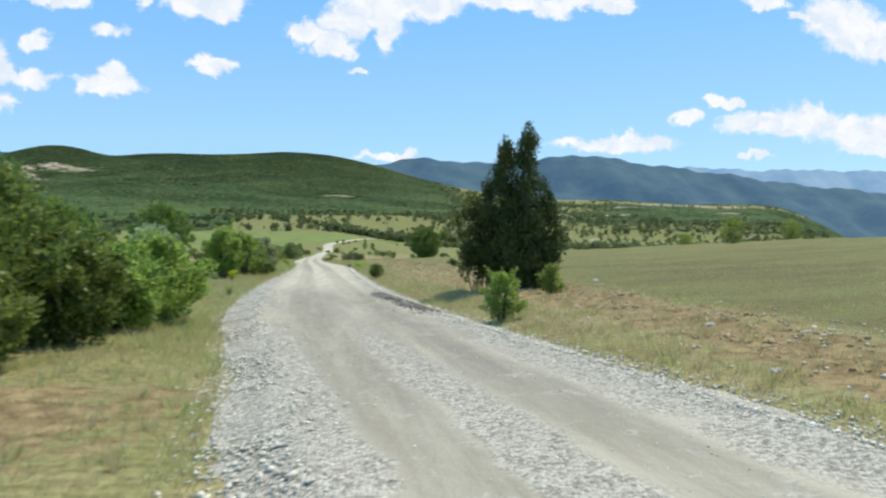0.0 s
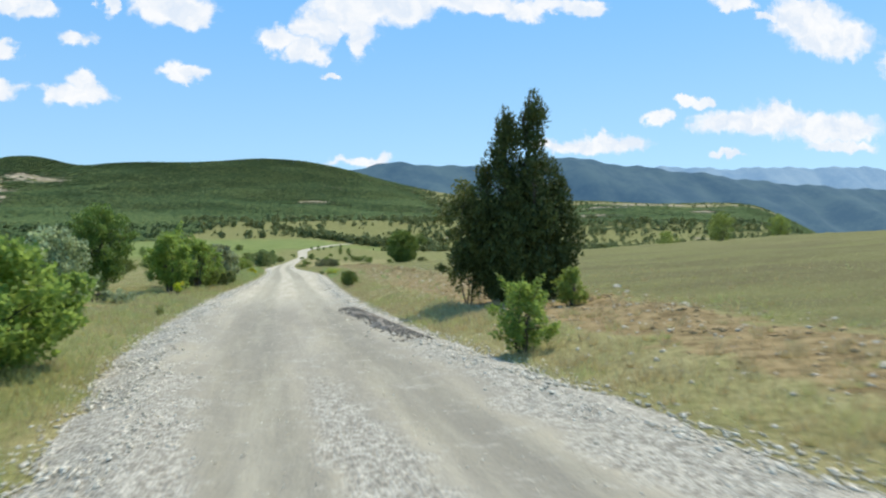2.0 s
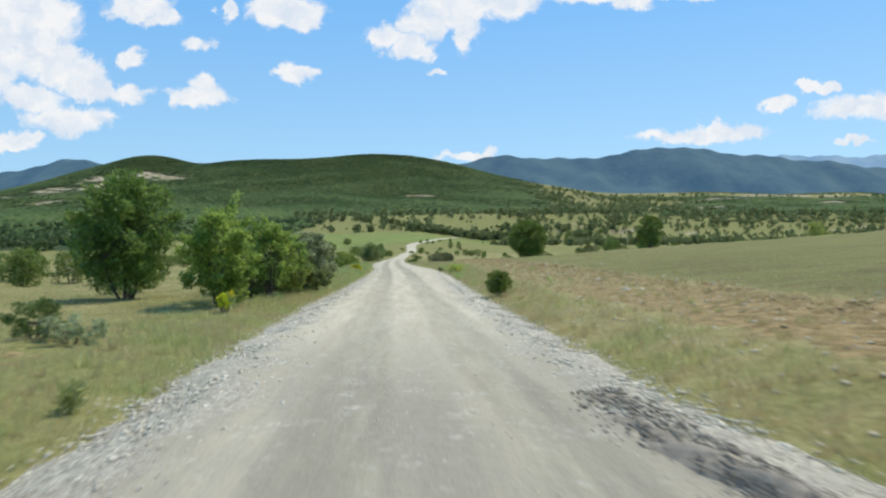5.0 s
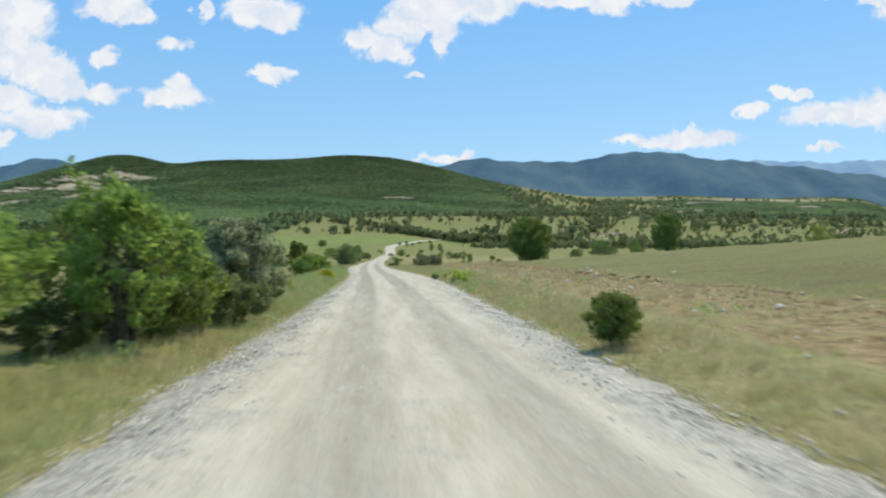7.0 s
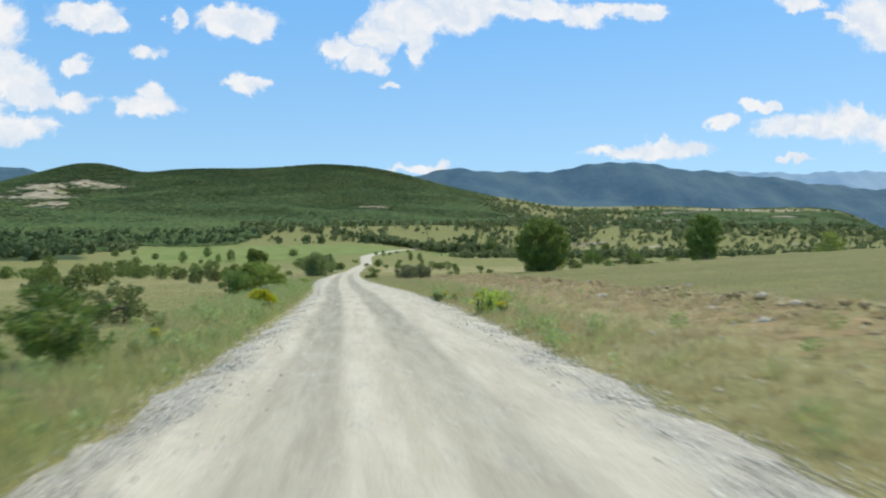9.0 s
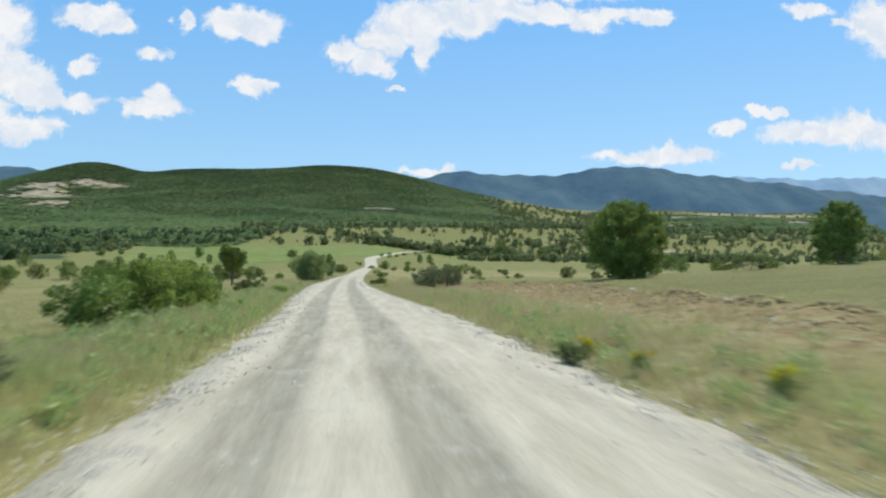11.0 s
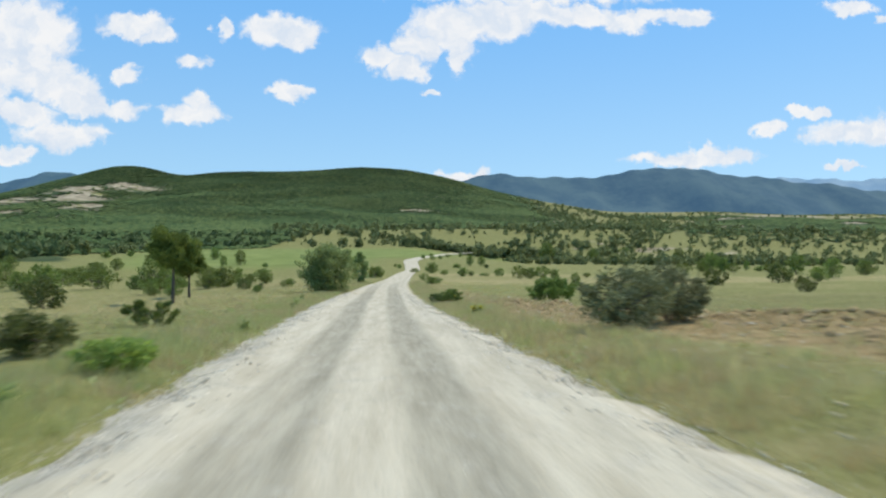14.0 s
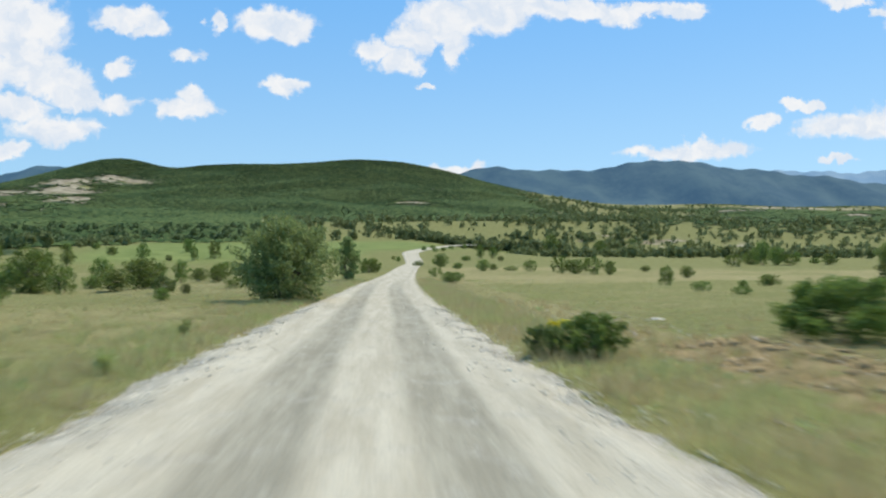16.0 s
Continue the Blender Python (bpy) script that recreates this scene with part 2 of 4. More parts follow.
def wood_material():
    """Tree tops of the hill, in broad darker and lighter stands."""
    m, n, b = material("leaf_wood")
    rnd = n.add("ShaderNodeNewGeometry", out=8)
    pos = n.add("ShaderNodeNewGeometry", out=0)
    stand = n.math("ADD", n.math("MULTIPLY", n.noise(pos, 0.009, 5, 0.6), 0.75), n.math("MULTIPLY", rnd, 0.25))
    dark = n.mix(rnd, (0.046, 0.080, 0.028), (0.060, 0.097, 0.034))
    light = n.mix(rnd, (0.082, 0.120, 0.041), (0.108, 0.142, 0.048))
    n.put(b.inputs["Base Color"], n.mix(n.ramp(stand, 0.40, 0.64), dark, light))
    b.inputs["Roughness"].default_value = 0.95
    b.inputs["Specular IOR Level"].default_value = 0.05
    return m


BARK = plain_material("bark", (0.05, 0.04, 0.03), (0.16, 0.13, 0.10), 9)
FLOWER = leaf_material("flower_yellow", (0.55, 0.42, 0.01), (0.8, 0.66, 0.02), 0.3)
SPURGE = leaf_material("spurge_yellow", (0.34, 0.40, 0.02), (0.74, 0.72, 0.04), 0.4)
STALK = leaf_material("stalk_lime", (0.36, 0.46, 0.07), (0.64, 0.68, 0.18), 0.5)
STEM = leaf_material("weed_leaf", (0.24, 0.29, 0.085), (0.50, 0.54, 0.21), 0.3)
STONE = plain_material("limestone", (0.46, 0.39, 0.28), (0.74, 0.65, 0.50), 4)
CLOD = plain_material("dry_clod", (0.27, 0.185, 0.085), (0.50, 0.365, 0.19), 6, 0.95)
EARTH_HEAP = plain_material("dark_gravel", (0.15, 0.125, 0.095), (0.36, 0.315, 0.25), 12, 0.95)


def grass_material():
    m, n, b = material("grass_blades")
    rnd = n.add("ShaderNodeNewGeometry", out=8)
    pos = n.add("ShaderNodeNewGeometry", out=0)
    tone = n.add("ShaderNodeAttribute", attribute_name="tone", out=2)
    straw = n.mix(rnd, (0.39, 0.31, 0.15), (0.62, 0.52, 0.29))
    green = n.mix(rnd, (0.30, 0.325, 0.10), (0.58, 0.595, 0.26))
    patch = n.math("ADD", tone, n.math("MULTIPLY", n.math("SUBTRACT", n.noise(pos, 0.7, 4, 0.6), 0.5), 2.6))
    col = n.mix(n.ramp(n.math("ADD", patch, n.math("MULTIPLY", n.math("SUBTRACT", rnd, 0.5), 0.5)), 0.25, 0.75), straw, green)
    n.put(b.inputs["Base Color"], col)
    b.inputs["Roughness"].default_value = 0.7
    tr = n.add("ShaderNodeBsdfTranslucent", col)
    n.tree.links.new(n.add("ShaderNodeMixShader", 0.5, b.outputs[0], tr), n.tree.nodes["Material Output"].inputs[0])
    return m


def ground_material():
    """Dry grassland, green fields, bare earth, rock and forest floor, told apart by where they lie."""
    m, n, b = material("ground_cover")
    pos = n.add("ShaderNodeNewGeometry", out=0)
    att = {k: n.add("ShaderNodeAttribute", attribute_name=k, out=2) for k in ("green", "bare", "forest", "rock", "crop", "stubble")}
    fine = n.noise(pos, 9, 4, 0.7)
    mid = n.noise(pos, 0.9, 5, 0.6)
    wide = n.noise(pos, 0.06, 4)
    straw = n.mix(n.ramp(fine, 0.3, 0.7), (0.205, 0.174, 0.074), (0.385, 0.338, 0.155))
    green = n.mix(n.ramp(fine, 0.3, 0.7), (0.138, 0.138, 0.042), (0.255, 0.248, 0.092))
    g = n.math("ADD", att["green"], n.math("ADD", n.math("MULTIPLY", n.math("SUBTRACT", mid, 0.5), 1.1), n.math("MULTIPLY", n.math("SUBTRACT", wide, 0.5), 1.4)))
    col = n.mix(n.ramp(g, 0.2, 0.8), straw, green)
    earth = n.mix(n.ramp(n.noise(pos, 3.5, 5, 0.65), 0.3, 0.7), (0.142, 0.098, 0.040), (0.375, 0.278, 0.135))
    e = n.math("ADD", att["bare"], n.math("MULTIPLY", n.math("SUBTRACT", n.noise(pos, 1.7, 6, 0.65), 0.5), 2.2))
    col = n.mix(n.ramp(e, 0.45, 0.75), col, earth)
    weedy = n.mix(n.ramp(n.noise(n.vec("MULTIPLY", pos, (0.10, 0.28, 0.1)), 1.0, 5, 0.6), 0.35, 0.65), (0.105, 0.092, 0.036), (0.165, 0.165, 0.056))
    weedy = n.mix(n.math("MULTIPLY", n.ramp(fine, 0.35, 0.75), 0.6), weedy, (0.24, 0.215, 0.10))
    col = n.mix(n.math("MULTIPLY", att["stubble"], n.math("SUBTRACT", 1.0, n.ramp(e, 0.45, 0.75))), col, weedy)
    crop = n.mix(n.ramp(n.noise(pos, 0.12, 4), 0.3, 0.7), (0.135, 0.175, 0.045), (0.21, 0.245, 0.074))
    col = n.mix(att["crop"], col, crop)
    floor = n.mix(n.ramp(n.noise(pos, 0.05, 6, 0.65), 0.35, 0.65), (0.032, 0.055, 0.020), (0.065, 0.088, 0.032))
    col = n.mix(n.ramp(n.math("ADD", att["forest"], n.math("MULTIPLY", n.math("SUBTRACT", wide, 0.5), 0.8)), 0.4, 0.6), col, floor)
    rock = n.mix(n.ramp(n.noise(pos, 0.08, 5), 0.35, 0.65), (0.21, 0.170, 0.105), (0.42, 0.36, 0.25))
    col = n.mix(n.ramp(n.math("ADD", att["rock"], n.math("MULTIPLY", n.math("SUBTRACT", n.noise(pos, 0.05, 6, 0.7), 0.5), 2.2)), 0.45, 0.65), col, rock)
    n.put(b.inputs["Base Color"], col)
    b.inputs["Roughness"].default_value = 0.95
    b.inputs["Specular IOR Level"].default_value = 0.1
    bump(n, b, n.math("ADD", fine, n.math("MULTIPLY", mid, 2.0)), 0.7, 0.08)
    return m


def road_material():
    """Crushed limestone: dusty wheel tracks, loose stones in the middle and on the shoulders."""
    m, n, b = material("gravel_road")
    pos = n.add("ShaderNodeNewGeometry", out=0)
    lat = n.add("ShaderNodeAttribute", attribute_name="lateral", out=2)
    half = n.add("ShaderNodeAttribute", attribute_name="edge", out=2)
    drift = n.add("ShaderNodeAttribute", attribute_name="loose", out=2)
    along = n.vec("MULTIPLY", pos, (1.0, 0.10, 1.0))
    wob = n.math("MULTIPLY", n.math("SUBTRACT", n.noise(along, 0.7, 4), 0.5), 0.4)
    lat = n.math("ADD", lat, wob)
    rut = n.math("ABSOLUTE", n.math("SUBTRACT", n.math("ABSOLUTE", lat), 0.82))
    track = n.ramp(rut, 0.56, 0.26)
    cell = n.tree.nodes.new("ShaderNodeTexVoronoi")
    n.put(cell.inputs["Vector"], pos)
    cell.inputs["Scale"].default_value = 32
    sep = n.tree.nodes.new("ShaderNodeSeparateColor")
    n.put(sep.inputs[0], cell.outputs["Color"])
    speck = sep.outputs[0]
    dust = n.mix(n.ramp(n.noise(along, 2.6, 6, 0.7), 0.3, 0.7), (0.41, 0.362, 0.262), (0.55, 0.497, 0.375))
    stones = n.mix(n.ramp(speck, 0.0, 1.0), (0.22, 0.20, 0.158), (0.60, 0.555, 0.45))
    worn = n.mix(n.ramp(n.noise(along, 4.0, 6, 0.7), 0.3, 0.7), (0.268, 0.243, 0.176), (0.385, 0.352, 0.262))
    loose = n.ramp(n.math("ADD", drift, n.math("MULTIPLY", n.math("SUBTRACT", n.noise(pos, 1.1, 4), 0.5), 0.9)), 0.58, 0.86)
    track = n.math("MULTIPLY", track, n.add("ShaderNodeAttribute", attribute_name="rutted", out=2))
    col = n.mix(n.math("MULTIPLY", track, n.ramp(n.noise(along, 0.8, 4), 0.10, 0.45)), dust, worn)
    fines = n.math("MULTIPLY", n.add("ShaderNodeAttribute", attribute_name="fines", out=2), n.ramp(n.noise(along, 1.3, 6, 0.7), 0.3, 0.6))
    col = n.mix(n.math("MULTIPLY", fines, 0.75), col, (0.225, 0.205, 0.162, 1))
    scatter = n.ramp(n.noise(pos, 1.7, 6, 0.7), 0.52, 0.66)
    col = n.mix(n.math("MULTIPLY", scatter, 0.5), col, stones)
    col = n.mix(n.math("MULTIPLY", loose, 0.9), col, stones)
    dirt = n.ramp(n.math("ADD", half, n.math("MULTIPLY", n.math("SUBTRACT", n.noise(pos, 2.5, 4), 0.5), 0.6)), 0.98, 1.12)
    col = n.mix(dirt, col, (0.27, 0.22, 0.13))
    n.put(b.inputs["Base Color"], col)
    b.inputs["Roughness"].default_value = 0.95
    b.inputs["Specular IOR Level"].default_value = 0.1
    h = n.math("ADD", n.math("MULTIPLY", n.math("MULTIPLY", cell.outputs["Distance"], -1.0), n.math("MULTIPLY_ADD", loose, 0.8, 0.25)), n.noise(pos, 6, 4))
    bump(n, b, h, 0.8, 0.03)
    return m


GROUND, ROAD, GRASS = ground_material(), road_material(), grass_material()


# ---- mesh helpers ----
def mesh_from(name, verts, faces, mat, smooth_faces=False):
    """A mesh from arrays; all faces have the same number of corners."""
    verts, faces = np.asarray(verts, np.float32), np.asarray(faces, np.int32)
    me = bpy.data.meshes.new(name)
    me.vertices.add(len(verts))
    me.vertices.foreach_set("co", verts.ravel())
    k = faces.shape[1]
    me.loops.add(faces.size)
    me.loops.foreach_set("vertex_index", faces.ravel())
    me.polygons.add(len(faces))
    me.polygons.foreach_set("loop_start", np.arange(0, faces.size, k, dtype=np.int32))
    me.polygons.foreach_set("loop_total", np.full(len(faces), k, np.int32))
    if smooth_faces:
        me.polygons.foreach_set("use_smooth", np.ones(len(faces), bool))
    me.materials.append(mat)
    me.update()
    me.validate()
    return me


def attribute(me, name, values):
    a = me.attributes.new(name, "FLOAT", "POINT")
    a.data.foreach_set("value", np.asarray(values, np.float32))


def child(ob, parent):
    ob.parent = parent
    return ob


def grid_faces(nu, nv):
    a = (np.arange(nu - 1)[:, None] * nv + np.arange(nv - 1)[None]).ravel()
    return np.stack([a, a + nv, a + nv + 1, a + 1], 1)


# ---- ground ----
def spaced(*runs):
    out = []
    for a, b, step in runs:
        out += list(np.arange(a, b, step))
    return np.array(out)


xs = spaced((-4500, -1500, 300), (-1500, -700, 50), (-700, -200, 25), (-200, -60, 8), (-60, -20, 2.5), (-20, -6, 0.7), (-6, 9, 0.35), (9, 24, 0.8), (24, 80, 3),
            (80, 220, 8), (220, 700, 25), (700, 1600, 60), (1600, 4501, 290))
ys = spaced((-900, -100, 100), (-100, -12, 8), (-12, 175, 0.7), (175, 350, 4), (350, 700, 12), (700, 1700, 20), (1700, 4701, 150))
gx, gy = np.meshgrid(xs, ys, indexing="ij")
gx, gy = gx.ravel(), gy.ravel()
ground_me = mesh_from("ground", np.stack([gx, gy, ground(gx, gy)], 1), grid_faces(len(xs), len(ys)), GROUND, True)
edge_l, edge_r = road_edges(gy)
strip = strip_at(gy)
right_field = smooth(0, 1.5, gx - strip) * (gy < 170)
inner = np.interp(gy, [0, 40, 75, 95, 108, 118, 140], [5.3, 4.9, 6.6, 7.0, 6.2, 4.7, 4.3])
bare = smooth(-0.3, 1.0, gx - inner) * (1 - smooth(-0.5, 1.2, gx - strip)) * (1 - smooth(130, 150, gy)) * (0.68 + 0.28 * (1 - smooth(26, 46, gy)) + 0.16 * smooth(75, 95, gy))
for bx, by, ra, rb, v in ((-1.9, 7, 1.6, 2.5, 0.9), (-5.2, 29, 1.8, 1.6, 0.8), (-4.8, 21, 1.2, 1.2, 0.5), (-2.9, 15.2, 1.0, 0.8, 0.6), (6.5, 24, 2.0, 2.6, 0.75), (7.5, 119, 2.2, 5, 0.9)):
    bare = np.maximum(bare, v * np.exp(-((gx - bx) / ra) ** 2 - ((gy - by) / rb) ** 2))
bare = np.maximum(bare, 0.40 * smooth(500, 900, gy) * (gx > 150) * (1 - smooth(1500, 1700, gy)))
green = np.where(gx < edge_l, 0.68 - 0.10 * smooth(3, 9, edge_l - gx), 0.36) + 0.36 * right_field
green = np.where(gx > edge_r, green + (0.06 + 0.12 * smooth(60, 90, gy) * (gx < strip)) * np.exp(-((gx - edge_r) / (1.3 + 2 * smooth(60, 90, gy))) ** 2), green) + 0.30 * smooth(160, 300, gy)
green = green + 0.75 * smooth(430, 520, gy) + 0.45 * smooth(200, 215, gy) * smooth(9, 14, gx) * (1 - smooth(330, 380, gy))
# the sown field on the far slope, the wooded hill, its bare rocks
crop, forest, rock = crop_at(gx, gy), forest_at(gx, gy), rock_at(gx, gy)
open_land = smooth(430, 600, gy) * smooth(0, 120, gx - 30) * (1 - smooth(1480, 1600, gy))
rock = np.maximum(rock, open_land * (0.16 + 0.30 * np.sin(gx * 0.019 + 2 * np.sin(gy * 0.012)) * np.sin(gy * 0.027 + 1.6 * np.sin(gx * 0.011))))
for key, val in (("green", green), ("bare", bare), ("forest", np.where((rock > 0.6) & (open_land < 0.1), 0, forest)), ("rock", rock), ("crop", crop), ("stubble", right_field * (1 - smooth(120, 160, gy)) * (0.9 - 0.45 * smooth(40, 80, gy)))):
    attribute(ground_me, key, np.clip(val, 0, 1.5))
tagged(new("ground", ground_me), "dry rolling grassland with green fields below a wooded hill", "ground", kind="structure")


# ---- road ----
def build_road():
    ys = spaced((-30, 175, 0.4), (175, 382, 1.2))
    us = np.linspace(-1.06, 1.06, 41)
    l, r = road_edges(ys)
    mid, half = (l + r) / 2, (r - l) / 2
    ragged = 1 + 0.05 * np.sin(ys * 1.9 + 2 * np.sin(ys * 0.37)) + 0.03 * np.sin(ys * 5.3)
    u, y = np.meshgrid(us, ys, indexing="ij")
    h = (half * ragged)[None]
    x = mid[None] + u * h
    lat = x - track_mid(ys)[None]
    z = profile(y) + 0.03 - 0.10 * np.clip(np.abs(u) - 0.80, 0, 1) / 0.36 * 1.0
    z = z - 0.022 * np.exp(-((np.abs(lat) - 0.82) / 0.28) ** 2) + 0.012 * np.sin(x * 7 + y * 3) * np.sin(y * 5 - x * 4) * np.abs(u)
    z = z + 0.035 * np.exp(-((np.abs(u) - 0.78) / 0.10) ** 2)
    me = mesh_from("road", np.stack([x.ravel(), y.ravel(), z.ravel()], 1), grid_faces(len(us), len(ys)), ROAD, True)
    attribute(me, "lateral", lat.ravel())
    attribute(me, "edge", np.abs(u).ravel())
    attribute(me, "rutted", ((0.85 - 0.25 * smooth(22, 34, y) + 0.40 * smooth(52, 72, y)) * (1 - smooth(150, 195, y))).ravel())
    attribute(me, "fines", (smooth(3, 10, y) * (1 - smooth(24, 36, y))).ravel())
    attribute(me, "loose", (np.abs(u) - 0.20 * smooth(45, 75, y) + 0.30 * (1 - smooth(8, 20, y)) - 0.45 * np.exp(-((np.abs(lat) - 0.85) / 0.36) ** 2) * (1 - smooth(14, 34, y)) + 0.62 * np.exp(-(lat / 0.42) ** 2) * (1 - smooth(14, 34, y))).ravel())
    return tagged(new("road", me), "pale crushed-stone country road with two worn wheel tracks", "road", kind="structure")


build_road()


# ---- far hills ----
def backdrop(name, y, points, mat, label):
    """A range of wooded mountains far off, a ridge that slopes to the viewer and folds into spurs."""
    px, pz = zip(*points)
    xs = np.linspace(px[0], px[-1], 260)
    rows = 26
    v = []
    rng = np.random.default_rng(int(y))
    ph = rng.uniform(0, 6.28, 8)
    for x in xs:
        top = np.mean([np.interp(x + o, px, pz) for o in (-50, -25, 0, 25, 50)]) + 5 * math.sin(x * 0.021 + ph[0]) + 3 * math.sin(x * 0.057 + ph[1])
        for j in range(rows):
            s = j / (rows - 1)
            fold = 70 * math.sin(x * 0.011 + ph[2] + 2.2 * math.sin(s * 3 + x * 0.002)) + 40 * math.sin(x * 0.026 + ph[3] + s * 4)
            v.append((x, y - 900 * s + fold * math.sin(min(1, s * 1.6) * 1.57), top * (1 - s) ** 1.15 - 30 * s))
    me = mesh_from(name, v, grid_faces(260, rows), mat, True)
    return tagged(new(name, me), label, "mountain", kind="structure")


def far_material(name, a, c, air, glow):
    """Woods and clearings; kilometres of haze are painted in as bluish colour and emission."""
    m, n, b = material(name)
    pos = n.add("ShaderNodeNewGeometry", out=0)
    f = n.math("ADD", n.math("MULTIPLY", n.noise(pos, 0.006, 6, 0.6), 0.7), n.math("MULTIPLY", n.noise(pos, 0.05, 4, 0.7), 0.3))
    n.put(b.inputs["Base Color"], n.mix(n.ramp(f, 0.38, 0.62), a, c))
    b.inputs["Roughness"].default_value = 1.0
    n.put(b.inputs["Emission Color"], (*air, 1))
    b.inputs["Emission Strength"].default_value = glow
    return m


# haze put into the colours: the farther range is paler and glows more
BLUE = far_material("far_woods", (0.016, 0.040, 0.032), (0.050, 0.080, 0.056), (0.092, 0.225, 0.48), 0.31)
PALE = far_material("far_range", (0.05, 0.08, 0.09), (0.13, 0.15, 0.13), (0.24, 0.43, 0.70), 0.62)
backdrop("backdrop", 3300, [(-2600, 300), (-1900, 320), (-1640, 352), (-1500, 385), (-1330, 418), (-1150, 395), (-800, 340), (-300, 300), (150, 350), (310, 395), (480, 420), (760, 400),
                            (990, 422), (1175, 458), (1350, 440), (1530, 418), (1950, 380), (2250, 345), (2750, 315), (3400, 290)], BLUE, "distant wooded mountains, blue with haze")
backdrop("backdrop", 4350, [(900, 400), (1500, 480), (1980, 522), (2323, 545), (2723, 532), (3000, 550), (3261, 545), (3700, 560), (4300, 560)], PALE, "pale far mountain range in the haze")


# ---- plants ----
def leaves(rng, centers, radii, count, length, width, lift=0.3, shell=2.4, squash=0.85):
    """Many small diamond leaves spread through round clumps; lift turns them upwards."""
    centers, radii = np.asarray(centers, float), np.asarray(radii, float)
    pick = rng.choice(len(centers), count, p=radii ** 2 / np.sum(radii ** 2))
    d = rng.normal(size=(count, 3))
    d /= np.linalg.norm(d, axis=1)[:, None]
    p = centers[pick] + d * (radii[pick] * rng.random(count) ** (1 / shell))[:, None] * np.array((1, 1, squash))
    a = d * 0.7 + rng.normal(size=(count, 3)) * 0.7 + np.array((0, 0, lift))
    a /= np.linalg.norm(a, axis=1)[:, None]
    b = np.cross(a, rng.normal(size=(count, 3)))
    b /= np.linalg.norm(b, axis=1)[:, None]
    s = rng.uniform(0.6, 1.25, count)[:, None]
    a, b = a * length * s, b * width * 0.5 * s
    v = np.stack([p, p + a * 0.45 + b, p + a, p + a * 0.45 - b], 1).reshape(-1, 3)
    return v, np.arange(count * 4).reshape(-1, 4)


def tubes(paths, sides=6):
    """Tapered limbs: each path is a list of (place, radius)."""
    vs, fs, n = [], [], 0
    for path in paths:
        for i, (p, r) in enumerate(path):
            q, o = Vector(path[min(i + 1, len(path) - 1)][0]), Vector(path[max(i - 1, 0)][0])
            turn = (q - o).to_track_quat("Z", "Y").to_matrix()
            for k in range(sides):
                w = 2 * math.pi * k / sides
                vs.append(Vector(p) + turn @ Vector((math.cos(w) * r, math.sin(w) * r, 0)))
        for i in range(len(path) - 1):
            for k in range(sides):
                a, b = n + i * sides + k, n + i * sides + (k + 1) % sides
                fs.append((a, b, b + sides, a + sides))
        n += len(path) * sides
    return [tuple(v) for v in vs], fs


def limb(rng, a, b, r0, r1, bend=0.12, steps=6):
    a, b = Vector(a), Vector(b)
    side = Vector(rng.normal(size=3)) * bend * (b - a).length
    out = []
    for i in range(steps):
        s = i / (steps - 1)
        out.append((a.lerp(b, s) + side * math.sin(s * math.pi) * 0.5 + Vector((0, 0, 0.1 * (b - a).length * (s - s * s))), r0 + (r1 - r0) * s))
    return out


def plant(name, x, y, label, category, group="", z=None):
    e = new(name)
    e.location = (x, y, gz(x, y) if z is None else z)
    return tagged(e, label, category, group)


